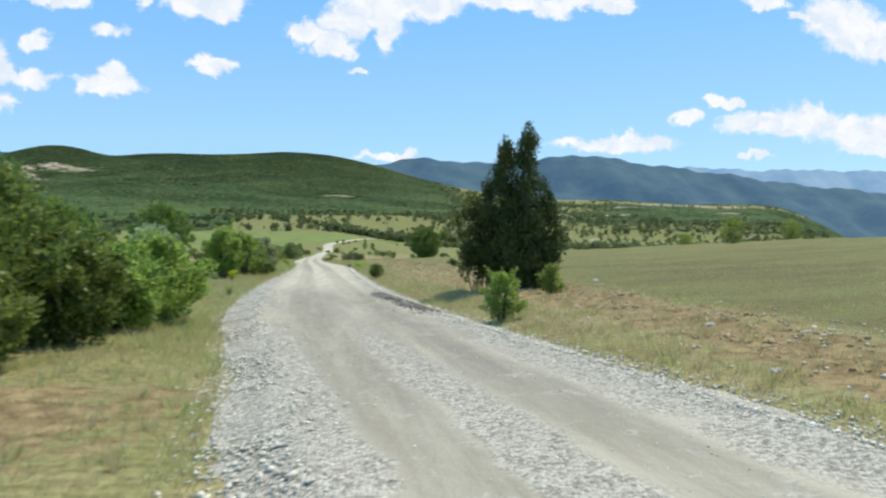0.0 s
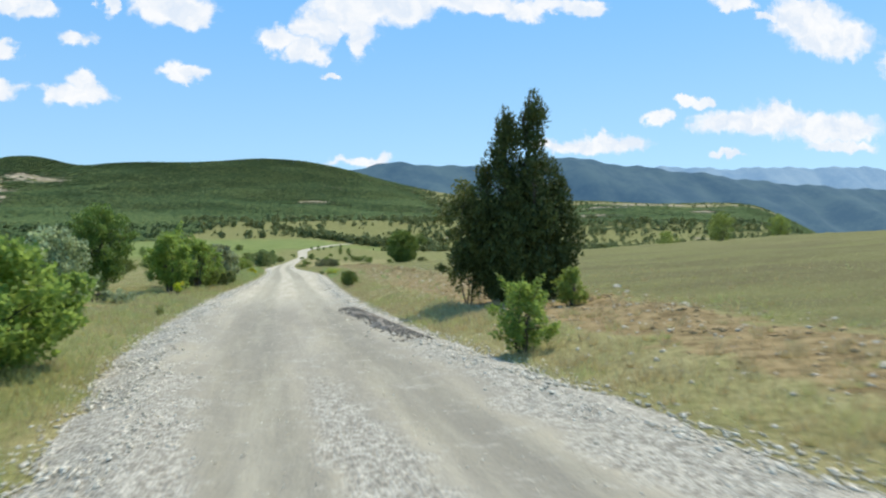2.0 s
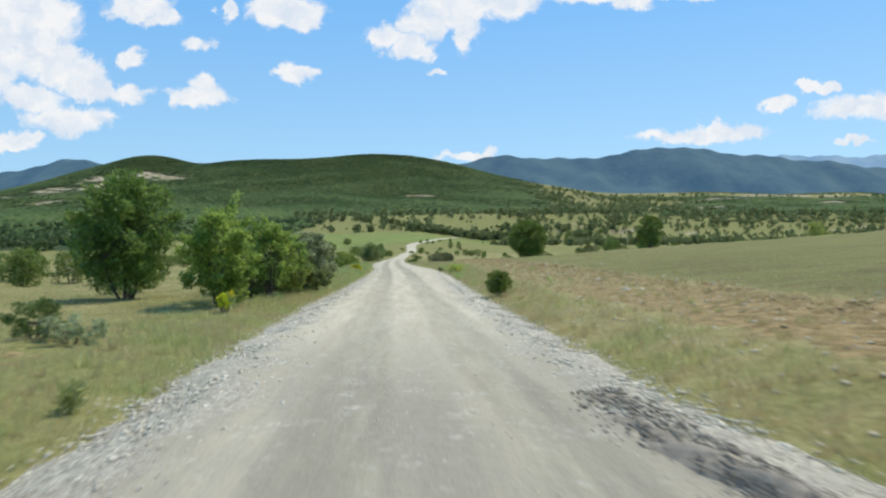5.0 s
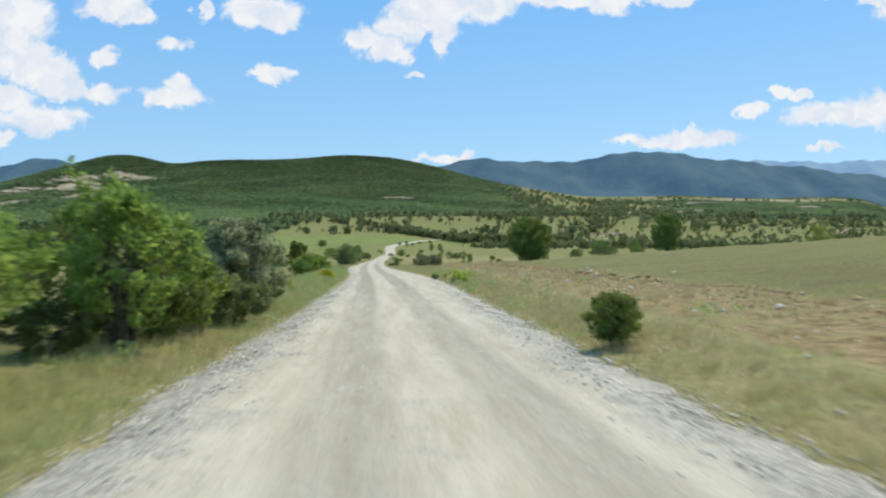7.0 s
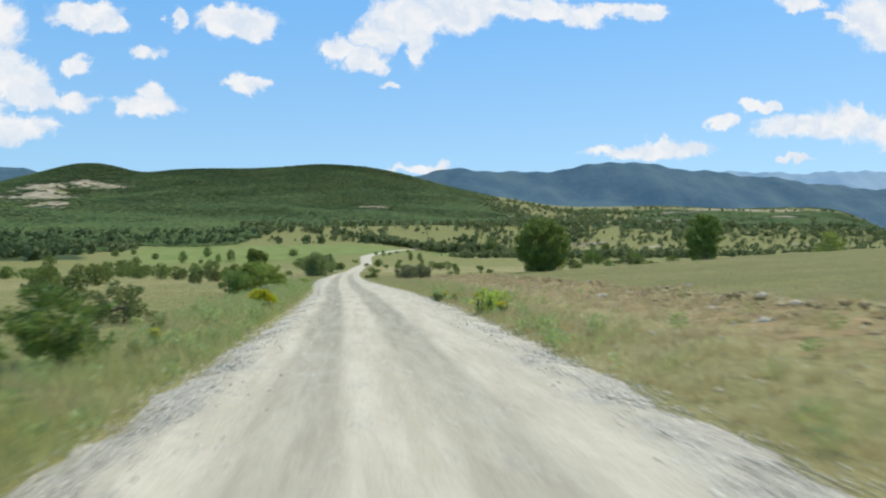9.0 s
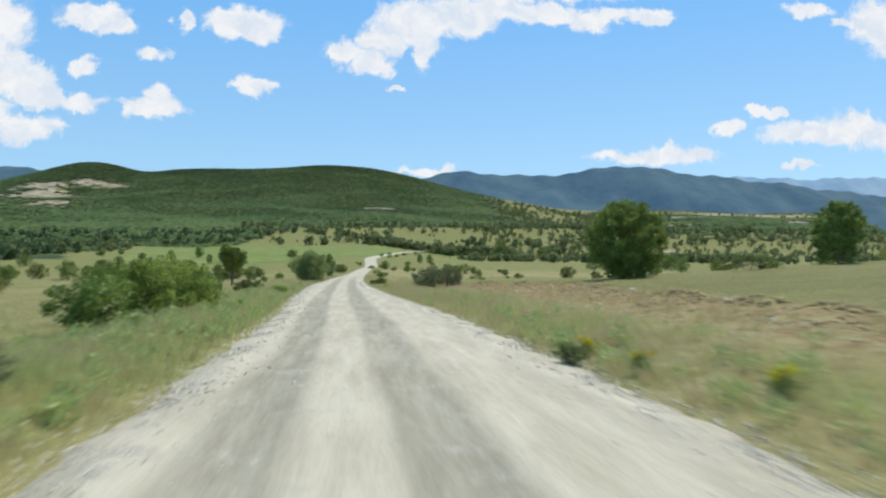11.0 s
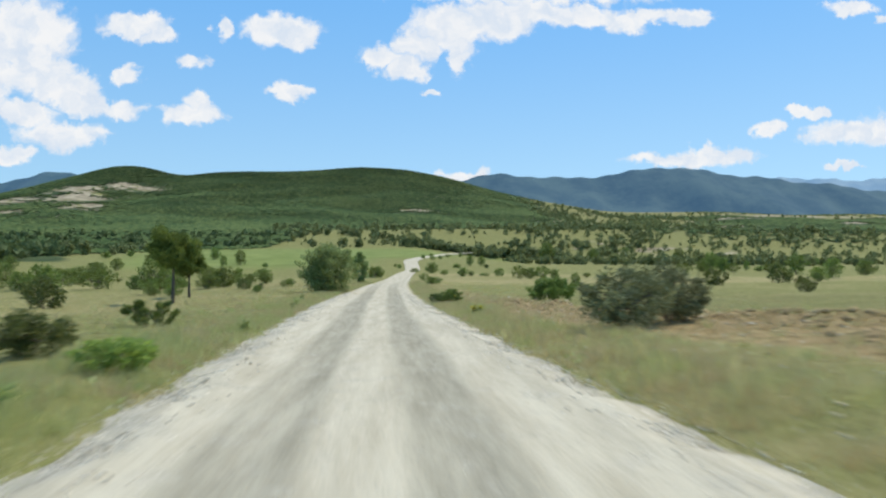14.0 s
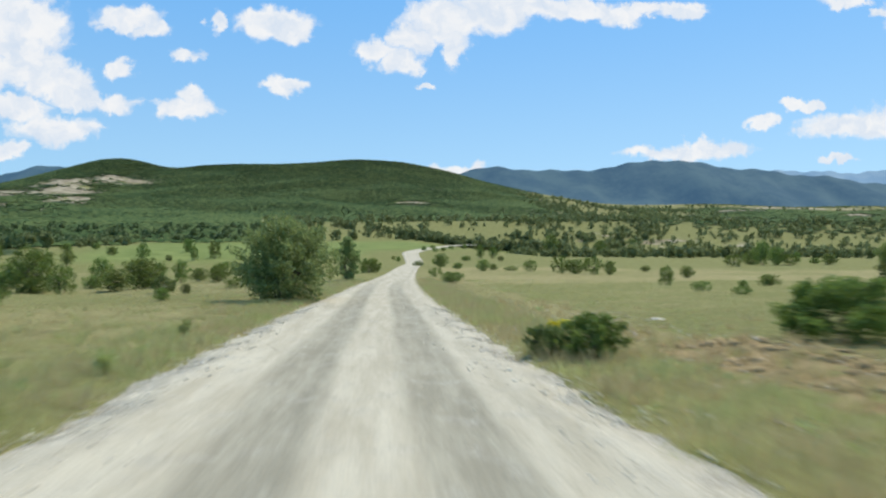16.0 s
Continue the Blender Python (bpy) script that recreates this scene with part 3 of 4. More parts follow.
def bush(name, x, y, h, r, mat, count, size, seed, label, category="shrub", group="", start=0.08, clumps=28, stems=5, lump=0.36, shoots=0, lean=0.0, lift=0.3, thick=1.0, loose=False):
    """A leafy shrub or small tree: stems from one root, limbs out to clumps, a crown of separate leaves."""
    rng = np.random.default_rng(seed)
    root = plant(name, x, y, label, category, group)
    base, top = h * start, h * 0.93
    rz = (top - base) / 2
    cs, rs = [], []
    for i in range(clumps):
        s = (i + rng.random()) / clumps
        w = i * 2.4 + rng.uniform(-0.5, 0.5)
        wide = (0.78 + 0.22 * s / 0.4) if s < 0.4 else math.sqrt(max(0.05, 1 - ((s - 0.4) / 0.66) ** 2))
        wide *= 1 + 0.14 * math.sin(2 * w + seed) + 0.08 * math.sin(5 * w + seed)
        rad = lump * min(r, rz * 1.3) * rng.uniform(0.5, 1.35)
        k = max(0.0, r * wide - rad * 0.85) * rng.uniform(0.2, 1.0) ** 0.45
        cs.append((math.cos(w) * k + lean * s * r, math.sin(w) * k, max(base + (top - base) * s, rad * 0.5)))
        rs.append(rad)
    for i in range(clumps):
        # sprays that stand out of the crown
        s, w = rng.uniform(0.1, 1.0), rng.uniform(0, 6.28)
        wide = (0.8 + 0.2 * s / 0.4) if s < 0.4 else math.sqrt(max(0.03, 1 - ((s - 0.4) / 0.64) ** 2))
        for e in (0.92, 1.02, 1.12):
            cs.append((math.cos(w) * r * wide * e + lean * s * r, math.sin(w) * r * wide * e, max(0.06, base + (top - base) * s * (0.94 + 0.06 * e) + 0.08 * r * (e - 0.9) * 5)))
            rs.append(0.10 * r * (1.6 - e) * 1.8)
    for i in range(shoots):
        w = rng.uniform(0, 6.28)
        for s in range(5):
            cs.append((math.cos(w) * r * (0.35 + 0.09 * s), math.sin(w) * r * (0.35 + 0.09 * s), h * (0.92 + 0.06 * s)))
            rs.append(0.06 * r * (3 - s * 0.5))
    v, f = leaves(rng, cs, rs, count, size, size * (0.62 - 0.2 * min(lift, 1.5)) if lift > 0.5 else size * 0.62, lift)
    v[:, 2] = np.maximum(v[:, 2], 0.015)
    child(new("crown", mesh_from("crown", v, f, mat)), root)
    paths = []
    for k in range(stems):
        w = 2 * math.pi * k / stems + rng.uniform(-0.4, 0.4)
        foot = (math.cos(w) * r * 0.10, math.sin(w) * r * 0.10, -0.05)
        fork = (math.cos(w) * r * 0.32, math.sin(w) * r * 0.32, base + rz * 0.7)
        t0 = (0.0075 * h + 0.008) * thick
        paths.append(limb(rng, foot, fork, t0 * 1.3, t0 * 0.8))
        for i in rng.choice(len(cs), 4, replace=False):
            paths.append(limb(rng, fork, cs[i], t0 * 0.7, t0 * 0.15))
    if loose:
        for k, path in enumerate(paths):
            v, f = tubes([path])
            child(new("branch" if k % 5 else "stem", mesh_from("branch" if k % 5 else "stem", v, f, BARK, True)), root)
        return root
    v, f = tubes(paths)
    child(new("trunk", mesh_from("trunk", v, f, BARK, True)), root)
    return root


def juniper(x, y):
    """Two dark pointed junipers grown together, feathery sprays right down to the ground."""
    rng = np.random.default_rng(5)
    root = plant("juniper", x, y, "tall dark-green twin-topped juniper on dry grass beside the road", "conifer")
    cs, rs, paths = [], [], []
    for ox, oy, h, r, n in ((0.34, 0.0, 4.9, 1.2, 120), (-0.42, -0.15, 4.4, 1.05, 100), (0.95, -0.1, 2.9, 0.85, 42), (-1.25, 0.2, 2.3, 0.6, 26), (-0.85, 0.2, 3.1, 0.75, 38), (0.1, -0.7, 3.2, 0.9, 42)):
        for i in range(n):
            s = rng.random() ** 1.15
            w = rng.uniform(0, 6.28)
            rad = r * (1 - s) ** 0.62 * (0.84 + 0.16 * math.sin(w * 3 + s * 9 + ox * 5)) * (0.3 + 0.7 * min(1, s * h / 1.1))
            k = rng.uniform(0.35, 1.0)
            foot = 0.35 + 0.65 * min(1, s * h / 1.1)
            cs.append((ox * foot + math.cos(w) * rad * k, oy * foot + math.sin(w) * rad * k, max(rng.uniform(0.12, 0.6), s * h * 0.98)))
            rs.append(0.10 + 0.13 * (1 - s) + 0.14 * rng.random())
        cs.append((ox, oy, h * 0.985))
        rs.append(0.08)
        paths.append(limb(rng, (ox * 0.5, oy * 0.5, -0.1), (ox, oy, h * 0.9), 0.11, 0.02, 0.03, 8))
    for i in range(60):
        c = cs[rng.integers(len(cs))]
        foot = (c[0] * 0.25, c[1] * 0.25, max(0.1, c[2] - 0.5))
        paths.append(limb(rng, foot, c, 0.03, 0.006))
    v, f = leaves(rng, cs, rs, 62000, 0.12, 0.046, 1.1, 2.6, 1.7)
    v[:, 2] = np.maximum(v[:, 2], 0.02)
    child(new("crown", mesh_from("crown", v, f, LEAF_JUNIPER)), root)
    v, f = tubes(paths)
    child(new("trunk", mesh_from("trunk", v, f, BARK, True)), root)


juniper(6.75, 22.9)
# the thin broadleaf beside it, and the shrubs at its foot
bush("sapling", 5.52, 23.4, 3.2, 0.72, LEAF_OLIVE, 4600, 0.085, 11, "slender young broadleaf tree leaning against a juniper", "tree", start=0.08, clumps=34, stems=3, lump=0.24, lean=-0.12, thick=0.5, loose=True)
bush("shrub", 4.38, 15.35, 0.95, 0.45, LEAF_BRIGHT, 3800, 0.06, 12, "small bright-green shrub at the road's edge", clumps=16, shoots=3)
bush("shrub", 7.05, 20.4, 0.8, 0.34, LEAF_BRIGHT, 2600, 0.06, 14, "low green shrub at a juniper's foot", clumps=14)
# thicket on the bank at the start
bush("shrub", -3.9, 11.2, 2.45, 1.3, LEAF_GREEN, 17000, 0.105, 21, "big dense dark-green hazel-like shrub on the road bank", clumps=40, stems=8)
bush("shrub", -5.4, 13.2, 2.75, 1.5, LEAF_GREEN, 14000, 0.11, 22, "tall dense dark-green shrub behind the road bank", clumps=40, stems=8)
bush("shrub", -3.9, 14.2, 2.1, 1.0, LEAF_GREEN, 10000, 0.10, 23, "dense green shrub in a roadside thicket", clumps=32, stems=6)
bush("shrub", -2.55, 15.2, 1.5, 1.1, LEAF_BRIGHT, 13000, 0.095, 24, "bright-green leafy shrub at the end of a thicket", clumps=32, stems=6)
bush("shrub", -5.0, 9.4, 2.5, 1.2, LEAF_GREEN, 9000, 0.085, 25, "dark-green shrub in a roadside thicket", clumps=30, stems=6)
bush("shrub", -3.65, 9.3, 1.3, 0.9, LEAF_GREEN, 8000, 0.085, 26, "low dark-green shrub at the foot of a thicket", clumps=26, stems=6)
bush("shrub", -2.95, 11.7, 1.45, 0.8, LEAF_GREEN, 8000, 0.09, 27, "dark-green shrub at the front of a thicket", clumps=26, stems=6)
bush("shrub", -2.6, 13.5, 1.3, 0.8, LEAF_BRIGHT, 8000, 0.09, 28, "leafy green shrub at the front of a thicket", clumps=26, stems=6)
# silver and green shrubs further on
bush("oleaster", -4.15, 24.0, 2.05, 0.85, LEAF_SILVER, 11000, 0.085, 31, "silvery grey-green oleaster bush on the verge", clumps=34, stems=6)
bush("shrub", -4.9, 31.2, 0.62, 0.45, LEAF_OLIVE, 2600, 0.05, 32, "low olive-green shrub beside bare red earth", clumps=14)
bush("oleaster", -4.1, 30.6, 0.42, 0.5, LEAF_SILVER, 1600, 0.06, 33, "low silvery shrub beside bare red earth", clumps=12)
bush("tree", -7.35, 42.6, 3.9, 1.5, LEAF_GREEN, 18000, 0.12, 34, "rounded olive-green tree with several stems", "tree", start=0.16, clumps=46, stems=7, lump=0.32)
bush("tree", -3.65, 38.6, 2.6, 0.95, LEAF_BRIGHT, 9500, 0.105, 35, "upright bright-green young tree near the road", "tree", start=0.16, clumps=40, stems=5, lump=0.28, shoots=1, loose=True)
bush("shrub", -3.0, 42.8, 2.3, 0.98, LEAF_BRIGHT, 6000, 0.105, 36, "open bright-green plum-like shrub with thin upright shoots", clumps=30, stems=9, lump=0.25, shoots=2, start=0.26, loose=True)
bush("shrub", -3.0, 45.6, 1.9, 0.9, LEAF_BRIGHT, 6500, 0.10, 37, "green shrub in a roadside hedge", clumps=28, stems=6)
bush("shrub", -3.95, 40.4, 1.95, 0.8, LEAF_BRIGHT, 3600, 0.09, 138, "open green plum-like shrub on bare stems", clumps=20, start=0.45, stems=6, lump=0.3)
bush("shrub", -3.75, 42.0, 0.65, 0.6, LEAF_OLIVE, 3400, 0.07, 142, "low dark shrub under a hedge", clumps=16)
bush("shrub", -3.25, 43.9, 0.6, 0.5, LEAF_OLIVE, 2800, 0.07, 143, "low dark shrub under a hedge", clumps=16)
bush("shrub", -2.9, 44.2, 1.15, 0.7, LEAF_GREEN, 5000, 0.085, 141, "low green shrub filling the hedge", clumps=20)
bush("shrub", -2.45, 47.2, 1.0, 0.85, LEAF_WILLOW, 6500, 0.085, 137, "low grey-green shrub at the hedge's foot", clumps=18)
bush("shrub", -4.3, 45.0, 2.1, 1.0, LEAF_GREEN, 6000, 0.085, 38, "dark-green shrub behind a roadside hedge", clumps=28, stems=6)
bush("oleaster", -2.7, 50.6, 2.2, 1.05, LEAF_SILVER, 22000, 0.095, 39, "dense rounded silvery oleaster bush by the road", clumps=40, stems=6)
bush("shrub", -2.85, 53.2, 1.0, 0.9, LEAF_GREEN, 6500, 0.07, 40, "low dark-green shrub on the verge", clumps=18)
bush("shrub", -3.1, 58.0, 1.0, 0.8, LEAF_GREEN, 4200, 0.07, 41, "low green shrub on the verge", clumps=18)
bush("shrub", -4.5, 66.0, 0.95, 0.8, LEAF_OLIVE, 3000, 0.07, 42, "low olive-green shrub in grass", clumps=16)
bush("shrub", -3.6, 86.3, 1.5, 1.35, LEAF_BRIGHT, 15000, 0.08, 43, "broad bright-green shrub on a grassy verge", clumps=32)
bush("shrub", -4.05, 82.2, 1.15, 0.75, LEAF_GREEN, 5000, 0.075, 44, "dark-green shrub in tall grass", clumps=20)
bush("shrub", -5.4, 99.5, 1.0, 1.0, LEAF_GREEN, 9500, 0.075, 45, "low wide green shrub in a dry meadow", clumps=40, lump=0.42)
bush("shrub", -4.7, 110.2, 0.62, 0.65, LEAF_OLIVE, 3200, 0.07, 46, "low olive shrub in a dry meadow", clumps=30, lump=0.42)
bush("shrub", -2.75, 108.3, 0.45, 0.5, LEAF_BRIGHT, 3000, 0.06, 48, "low bright-green shrub on a grassy verge", clumps=22, lump=0.42)
bush("shrub", -5.3, 118.5, 0.68, 0.65, LEAF_GREEN, 4200, 0.06, 47, "small green shrub in a dry meadow", clumps=12)
# right of the road
bush("shrub", 4.06, 42.4, 0.80, 0.43, LEAF_GREEN, 5600, 0.055, 51, "small round dark-green bush in dry grass", clumps=24, start=0.22)
bush("tree", 16.4, 107.4, 4.25, 1.95, LEAF_PINE, 30000, 0.17, 52, "big round dense green tree alone in a field", "tree", start=0.03, clumps=60, stems=6, lump=0.3, lift=1.3)
bush("tree", 32.7, 112.5, 4.2, 1.5, LEAF_PINE, 17000, 0.13, 53, "upright dense dark-green tree in a field", "tree", start=0.04, clumps=44, stems=5, lump=0.3)
bush("tree", 57.6, 97.0, 3.8, 1.75, LEAF_BRIGHT, 6000, 0.14, 54, "round olive-green tree on the field's crest", "tree", start=0.06, clumps=34)
bush("tree", 76.0, 111.0, 3.7, 1.7, LEAF_BRIGHT, 5000, 0.14, 55, "round olive-green tree on the field's crest", "tree", start=0.06, clumps=34)
bush("tree", 104.0, 200.0, 7.2, 3.2, LEAF_BRIGHT, 5000, 0.26, 56, "light-green rounded tree behind the field's crest", "tree", clumps=34)
bush("shrub", 24.0, 108.0, 0.8, 1.3, LEAF_OLIVE, 2600, 0.09, 57, "low olive-green shrub in a field", clumps=18)
bush("shrub", 5.95, 114.2, 1.25, 0.95, LEAF_DRY, 8000, 0.07, 58, "wide grey-brown half-dry bush on a low bank", clumps=40, stems=12, lump=0.32, start=0.0)
bush("shrub", 7.4, 115.4, 1.25, 0.85, LEAF_DRY, 6000, 0.07, 59, "grey-green half-dry bush on a low bank", clumps=26, stems=8)
bush("shrub", 8.6, 133.6, 1.0, 1.05, LEAF_GREEN, 12000, 0.075, 60, "dense dark-green bush in dry grass", clumps=40)
bush("shrub", 3.75, 132.2, 0.62, 0.5, LEAF_GREEN, 4200, 0.065, 61, "low green bush beside yellow flowers", clumps=20)
bush("shrub", 3.15, 132.6, 0.45, 0.36, LEAF_OLIVE, 2200, 0.06, 62, "low olive-green bush beside yellow flowers", clumps=14)


def pine(x, y, h, r, seed, label):
    """A young pine with a bare trunk and a rounded crown of needle tufts."""
    rng = np.random.default_rng(seed)
    root = plant("pine", x, y, label, "tree")
    cs, rs, paths = [], [], [limb(rng, (0, 0, -0.1), (0.05, 0, h * 0.93), 0.09, 0.02, 0.02, 8)]
    for i in range(46):
        d = rng.normal(size=3)
        d /= np.linalg.norm(d)
        k = rng.uniform(0.35, 0.86)
        c = (d[0] * r * k, d[1] * r * k, h * 0.71 + d[2] * h * 0.29 * k)
        cs.append(c)
        rs.append(r * rng.uniform(0.16, 0.28))
        if i % 3 == 0:
            paths.append(limb(rng, (0, 0, h * rng.uniform(0.42, 0.75)), c, 0.03, 0.006))
    v, f = leaves(rng, cs, rs, 19000, 0.15, 0.045, 0.6)
    child(new("crown", mesh_from("crown", v, f, LEAF_PINE)), root)
    v, f = tubes(paths)
    child(new("trunk", mesh_from("trunk", v, f, BARK, True)), root)


pine(-9.1, 134.6, 3.6, 1.3, 71, "young pine with a bare trunk and round crown")
pine(-10.0, 141.2, 2.9, 1.05, 72, "smaller young pine with a bare trunk")
# the big clump by the bend
bush("tree", -3.3, 152.0, 3.3, 2.05, LEAF_WILLOW, 18000, 0.13, 73, "big rounded grey-green willow-like bush by the road", "tree", start=0.03, clumps=50, stems=8, lump=0.3)
bush("tree", -1.9, 179.0, 3.3, 0.85, LEAF_WILLOW, 6000, 0.13, 74, "upright olive-green bush behind a larger one", "tree", start=0.03, clumps=30)
bush("shrub", -0.6, 196.0, 1.4, 1.1, LEAF_GREEN, 4000, 0.11, 75, "low dark-green shrub by the road's bend", clumps=22)

# scattered bushes of the meadows: a few kinds, set out again and again
rng = np.random.default_rng(77)
KINDS = [
    bush("meadow_bush", -14.0, 170.0, 2.0, 1.3, LEAF_GREEN, 2600, 0.15, 81, "dense dark-green bush in a dry meadow", "bush", "bushes of the meadow", clumps=24, stems=4),
    bush("meadow_bush", -19.5, 167.0, 2.5, 1.5, LEAF_GREEN, 2800, 0.16, 82, "tall dark-green bush in a dry meadow", "bush", "bushes of the meadow", clumps=26, stems=4),
    bush("meadow_bush", -26.0, 172.0, 1.7, 1.8, LEAF_GREEN, 2600, 0.15, 83, "wide green bush in a dry meadow", "bush", "bushes of the meadow", clumps=24, stems=4),
    bush("meadow_bush", -11.0, 163.0, 0.9, 0.7, LEAF_OLIVE, 1200, 0.12, 84, "small olive-green bush in a dry meadow", "bush", "bushes of the meadow", clumps=16, stems=3),
]
SPOTS = [(-7, 195, 2, 0.7), (-38, 178, 1, 1), (-9, 208, 2, 0.9), (-42, 205, 0, 1.2), (-16, 300, 0, 1.4), (-80, 270, 1, 1.3), (-9, 240, 2, 1.1), (-6, 255, 0, 0.9), (-12.5, 130, 3, 1.2),
         (-15, 152, 2, 0.7), (-20, 143, 3, 1.3), (-24, 158, 1, 0.9), (-30, 165, 0, 1), (-13, 118, 3, 0.9), (-20, 112, 0, 0.9), (-27, 120, 1, 0.8), (-33, 135, 2, 0.9), (-16, 70, 0, 0.9),
         (-21, 66, 1, 0.8), (-13, 60, 3, 1.2), (-18, 52, 0, 0.9), (-24, 58, 1, 0.9), (-30, 75, 2, 1), (-38, 95, 0, 1.1), (-15, 92, 3, 1), (-24, 100, 0, 0.9), (-11, 50, 2, 0.6),
         (-15, 46, 0, 0.8), (-12, 36, 3, 1), (-20, 44, 1, 0.9), (-8.2, 74, 3, 1.1), (28, 160, 3, 1.4), (36, 168, 3, 1.6), (45, 175, 0, 0.8), (58, 190, 1, 0.8), (70, 205, 0, 1.1),
         (26, 142, 3, 1), (-35, 184, 2, 1.1), (-40, 192, 0, 1.1), (-45, 186, 1, 1.1), (-52, 195, 0, 1.2), (-60, 210, 2, 1.2), (-48, 172, 2, 1), (-55, 180, 0, 1.1), (-13, 57, 2, 0.8),
         (-17, 55, 0, 0.9), (-9.8, 48.5, 2, 0.6), (-22, 60, 2, 1), (-15.5, 62, 1, 0.7), (-12.5, 44, 2, 0.6), (40, 142, 0, 0.9), (50, 150, 0, 1), (62, 160, 2, 1.1), (66, 214, 1, 1.2)]
for k, (x, y, kind, s) in enumerate(SPOTS):
    x, y = x + rng.uniform(-1, 1), y + rng.uniform(-2, 2)
    m = pose(x, y, gz(x, y) - 0.03, 0, 0, rng.uniform(0, 360))
    ob = copy_thing(KINDS[kind], m)
    s *= rng.uniform(0.9, 1.1)
    ob.scale = (s, s, s * rng.uniform(0.9, 1.15))

# bushes that stand out one by one: place, kind, height and width
PLACED = [(5.3, 218, 0, .79, 1.4), (7.6, 211, 0, 1.7, 1.9), (5.2, 186, 2, .77, 1.2), (5.4, 174, 0, .79, 1.4), (6.1, 177, 2, .6, 1.1), (8.9, 204, 0, .73, 1.2), (14.6, 248, 0, .94, 1.7), (18.5, 259, 1, 2.4, 1.5),
          (21.3, 262, 1, 2.2, 1.7), (10.9, 198, 0, 1.25, 1.4), (12.1, 199, 0, .7, .9), (20.7, 249, 3, .76, 1.1), (13.8, 198, 2, .45, 1.5), (15.5, 197, 2, 1.1, 1.3), (16.7, 189, 2, 1.5, 1.6), (18.1, 189, 0, 1.4, 1.8),
          (19.4, 188, 2, 1.5, 1.8), (20.6, 187, 0, 1.3, 1.1), (91.8, 528, 1, 9.4, 8.4), (86.1, 557, 0, 4.8, 5.1), (115.2, 516, 1, 7, 5.8), (161.4, 509, 1, 7.2, 6.3), (18.1, 167, 1, 1.16, 1.0), (23.9, 178, 0, .93, 1.1),
          (15.6, 156, 2, .46, .93), (26.3, 194, 0, .6, 1.0), (58.1, 242, 2, 1.8, 3.2), (66.9, 254, 0, 2.7, 3.5), (67, 250, 1, 4, 3.2), (67.9, 247, 0, 3.2, 2.8), (69.7, 246, 2, 1.7, 2.8), (82.2, 266, 1, 2.1, 1.5),
          (79.1, 250, 0, 1.9, 2.7), (80.6, 257, 0, 1.2, 2), (152.9, 578, 0, 3.4, 6.7), (142.1, 580, 0, 3, 6.1), (16.1, 153, 2, .38, .8), (175.8, 397, 0, 2.4, 4.5), (3.4, 247, 0, .93, .9), (2.7, 255, 0, .7, .6),
          (24.2, 338, 0, 1.2, 1.5), (13.8, 317, 0, 1.1, 1.6), (10.6, 300, 0, 1.2, 1.3), (18.6, 318, 2, .9, 1.6), (12.4, 288, 2, .9, 1.5), (14.8, 296, 0, 1, 1.3),
          (-59.6, 263, 0, 2.1, 2.7), (-56, 265, 1, 2.5, 2.8), (-39.8, 210, 0, 2.4, 3.4), (-17, 165, 1, 1.6, 1.5), (-18.9, 166, 0, 1, 2), (-14.9, 167, 0, 1.35, 2.1), (-29.3, 206, 1, 2.5, 2.5), (-18.2, 182, 1, 2, 2),
          (-16.6, 179, 0, 1.6, 1.5), (-45.7, 275, 1, 3.4, 2.5), (-57.3, 292, 0, 2, 2.5), (-8.3, 153, 0, .57, .67), (-15.4, 184, 1, 1.7, 1.4), (-14.5, 186, 0, 1.15, 1.6), (-12.3, 183, 0, 1.4, 1.55), (-15.8, 204, 2, 1.5, 2.4),
          (-43.6, 302, 0, 3.2, 2.7), (-35.7, 274, 1, 2.5, 1.8), (-32.9, 279, 1, 3.3, 2.8), (-8, 167, 2, .68, 1.1), (-8.5, 174, 0, .7, .87), (-71.8, 323, 0, 1.8, 2.1), (-75.1, 313, 0, 2, 2.8), (-20.4, 196, 2, 1.7, 1.3),
          (-19.3, 176, 0, .9, 1.4), (-21.1, 167, 0, 1.4, 1.4), (-55.1, 251, 2, 2.5, 3.8), (-26.5, 274, 0, 1.1, 1.6), (-40.3, 273, 3, 1.1, 1.35), (-9.3, 161, 3, .5, .5), (-14, 148, 3, .5, .7), (-12.2, 146, 0, .7, 1.1),
          (28.4, 161, 2, .5, 1.1), (22.6, 163, 0, .7, 1.3), (21.3, 163.5, 0, .4, .6)]
SIZES = [(2.0, 1.3), (2.5, 1.5), (1.7, 1.8), (.9, .7)]
for x, y, kind, high, wide in PLACED:
    ob = copy_thing(KINDS[kind], pose(x, y, gz(x, y) - 0.03, 0, 0, rng.uniform(0, 360)))
    ob.scale = (wide / 2 / SIZES[kind][1], wide / 2 / SIZES[kind][1], high / SIZES[kind][0])


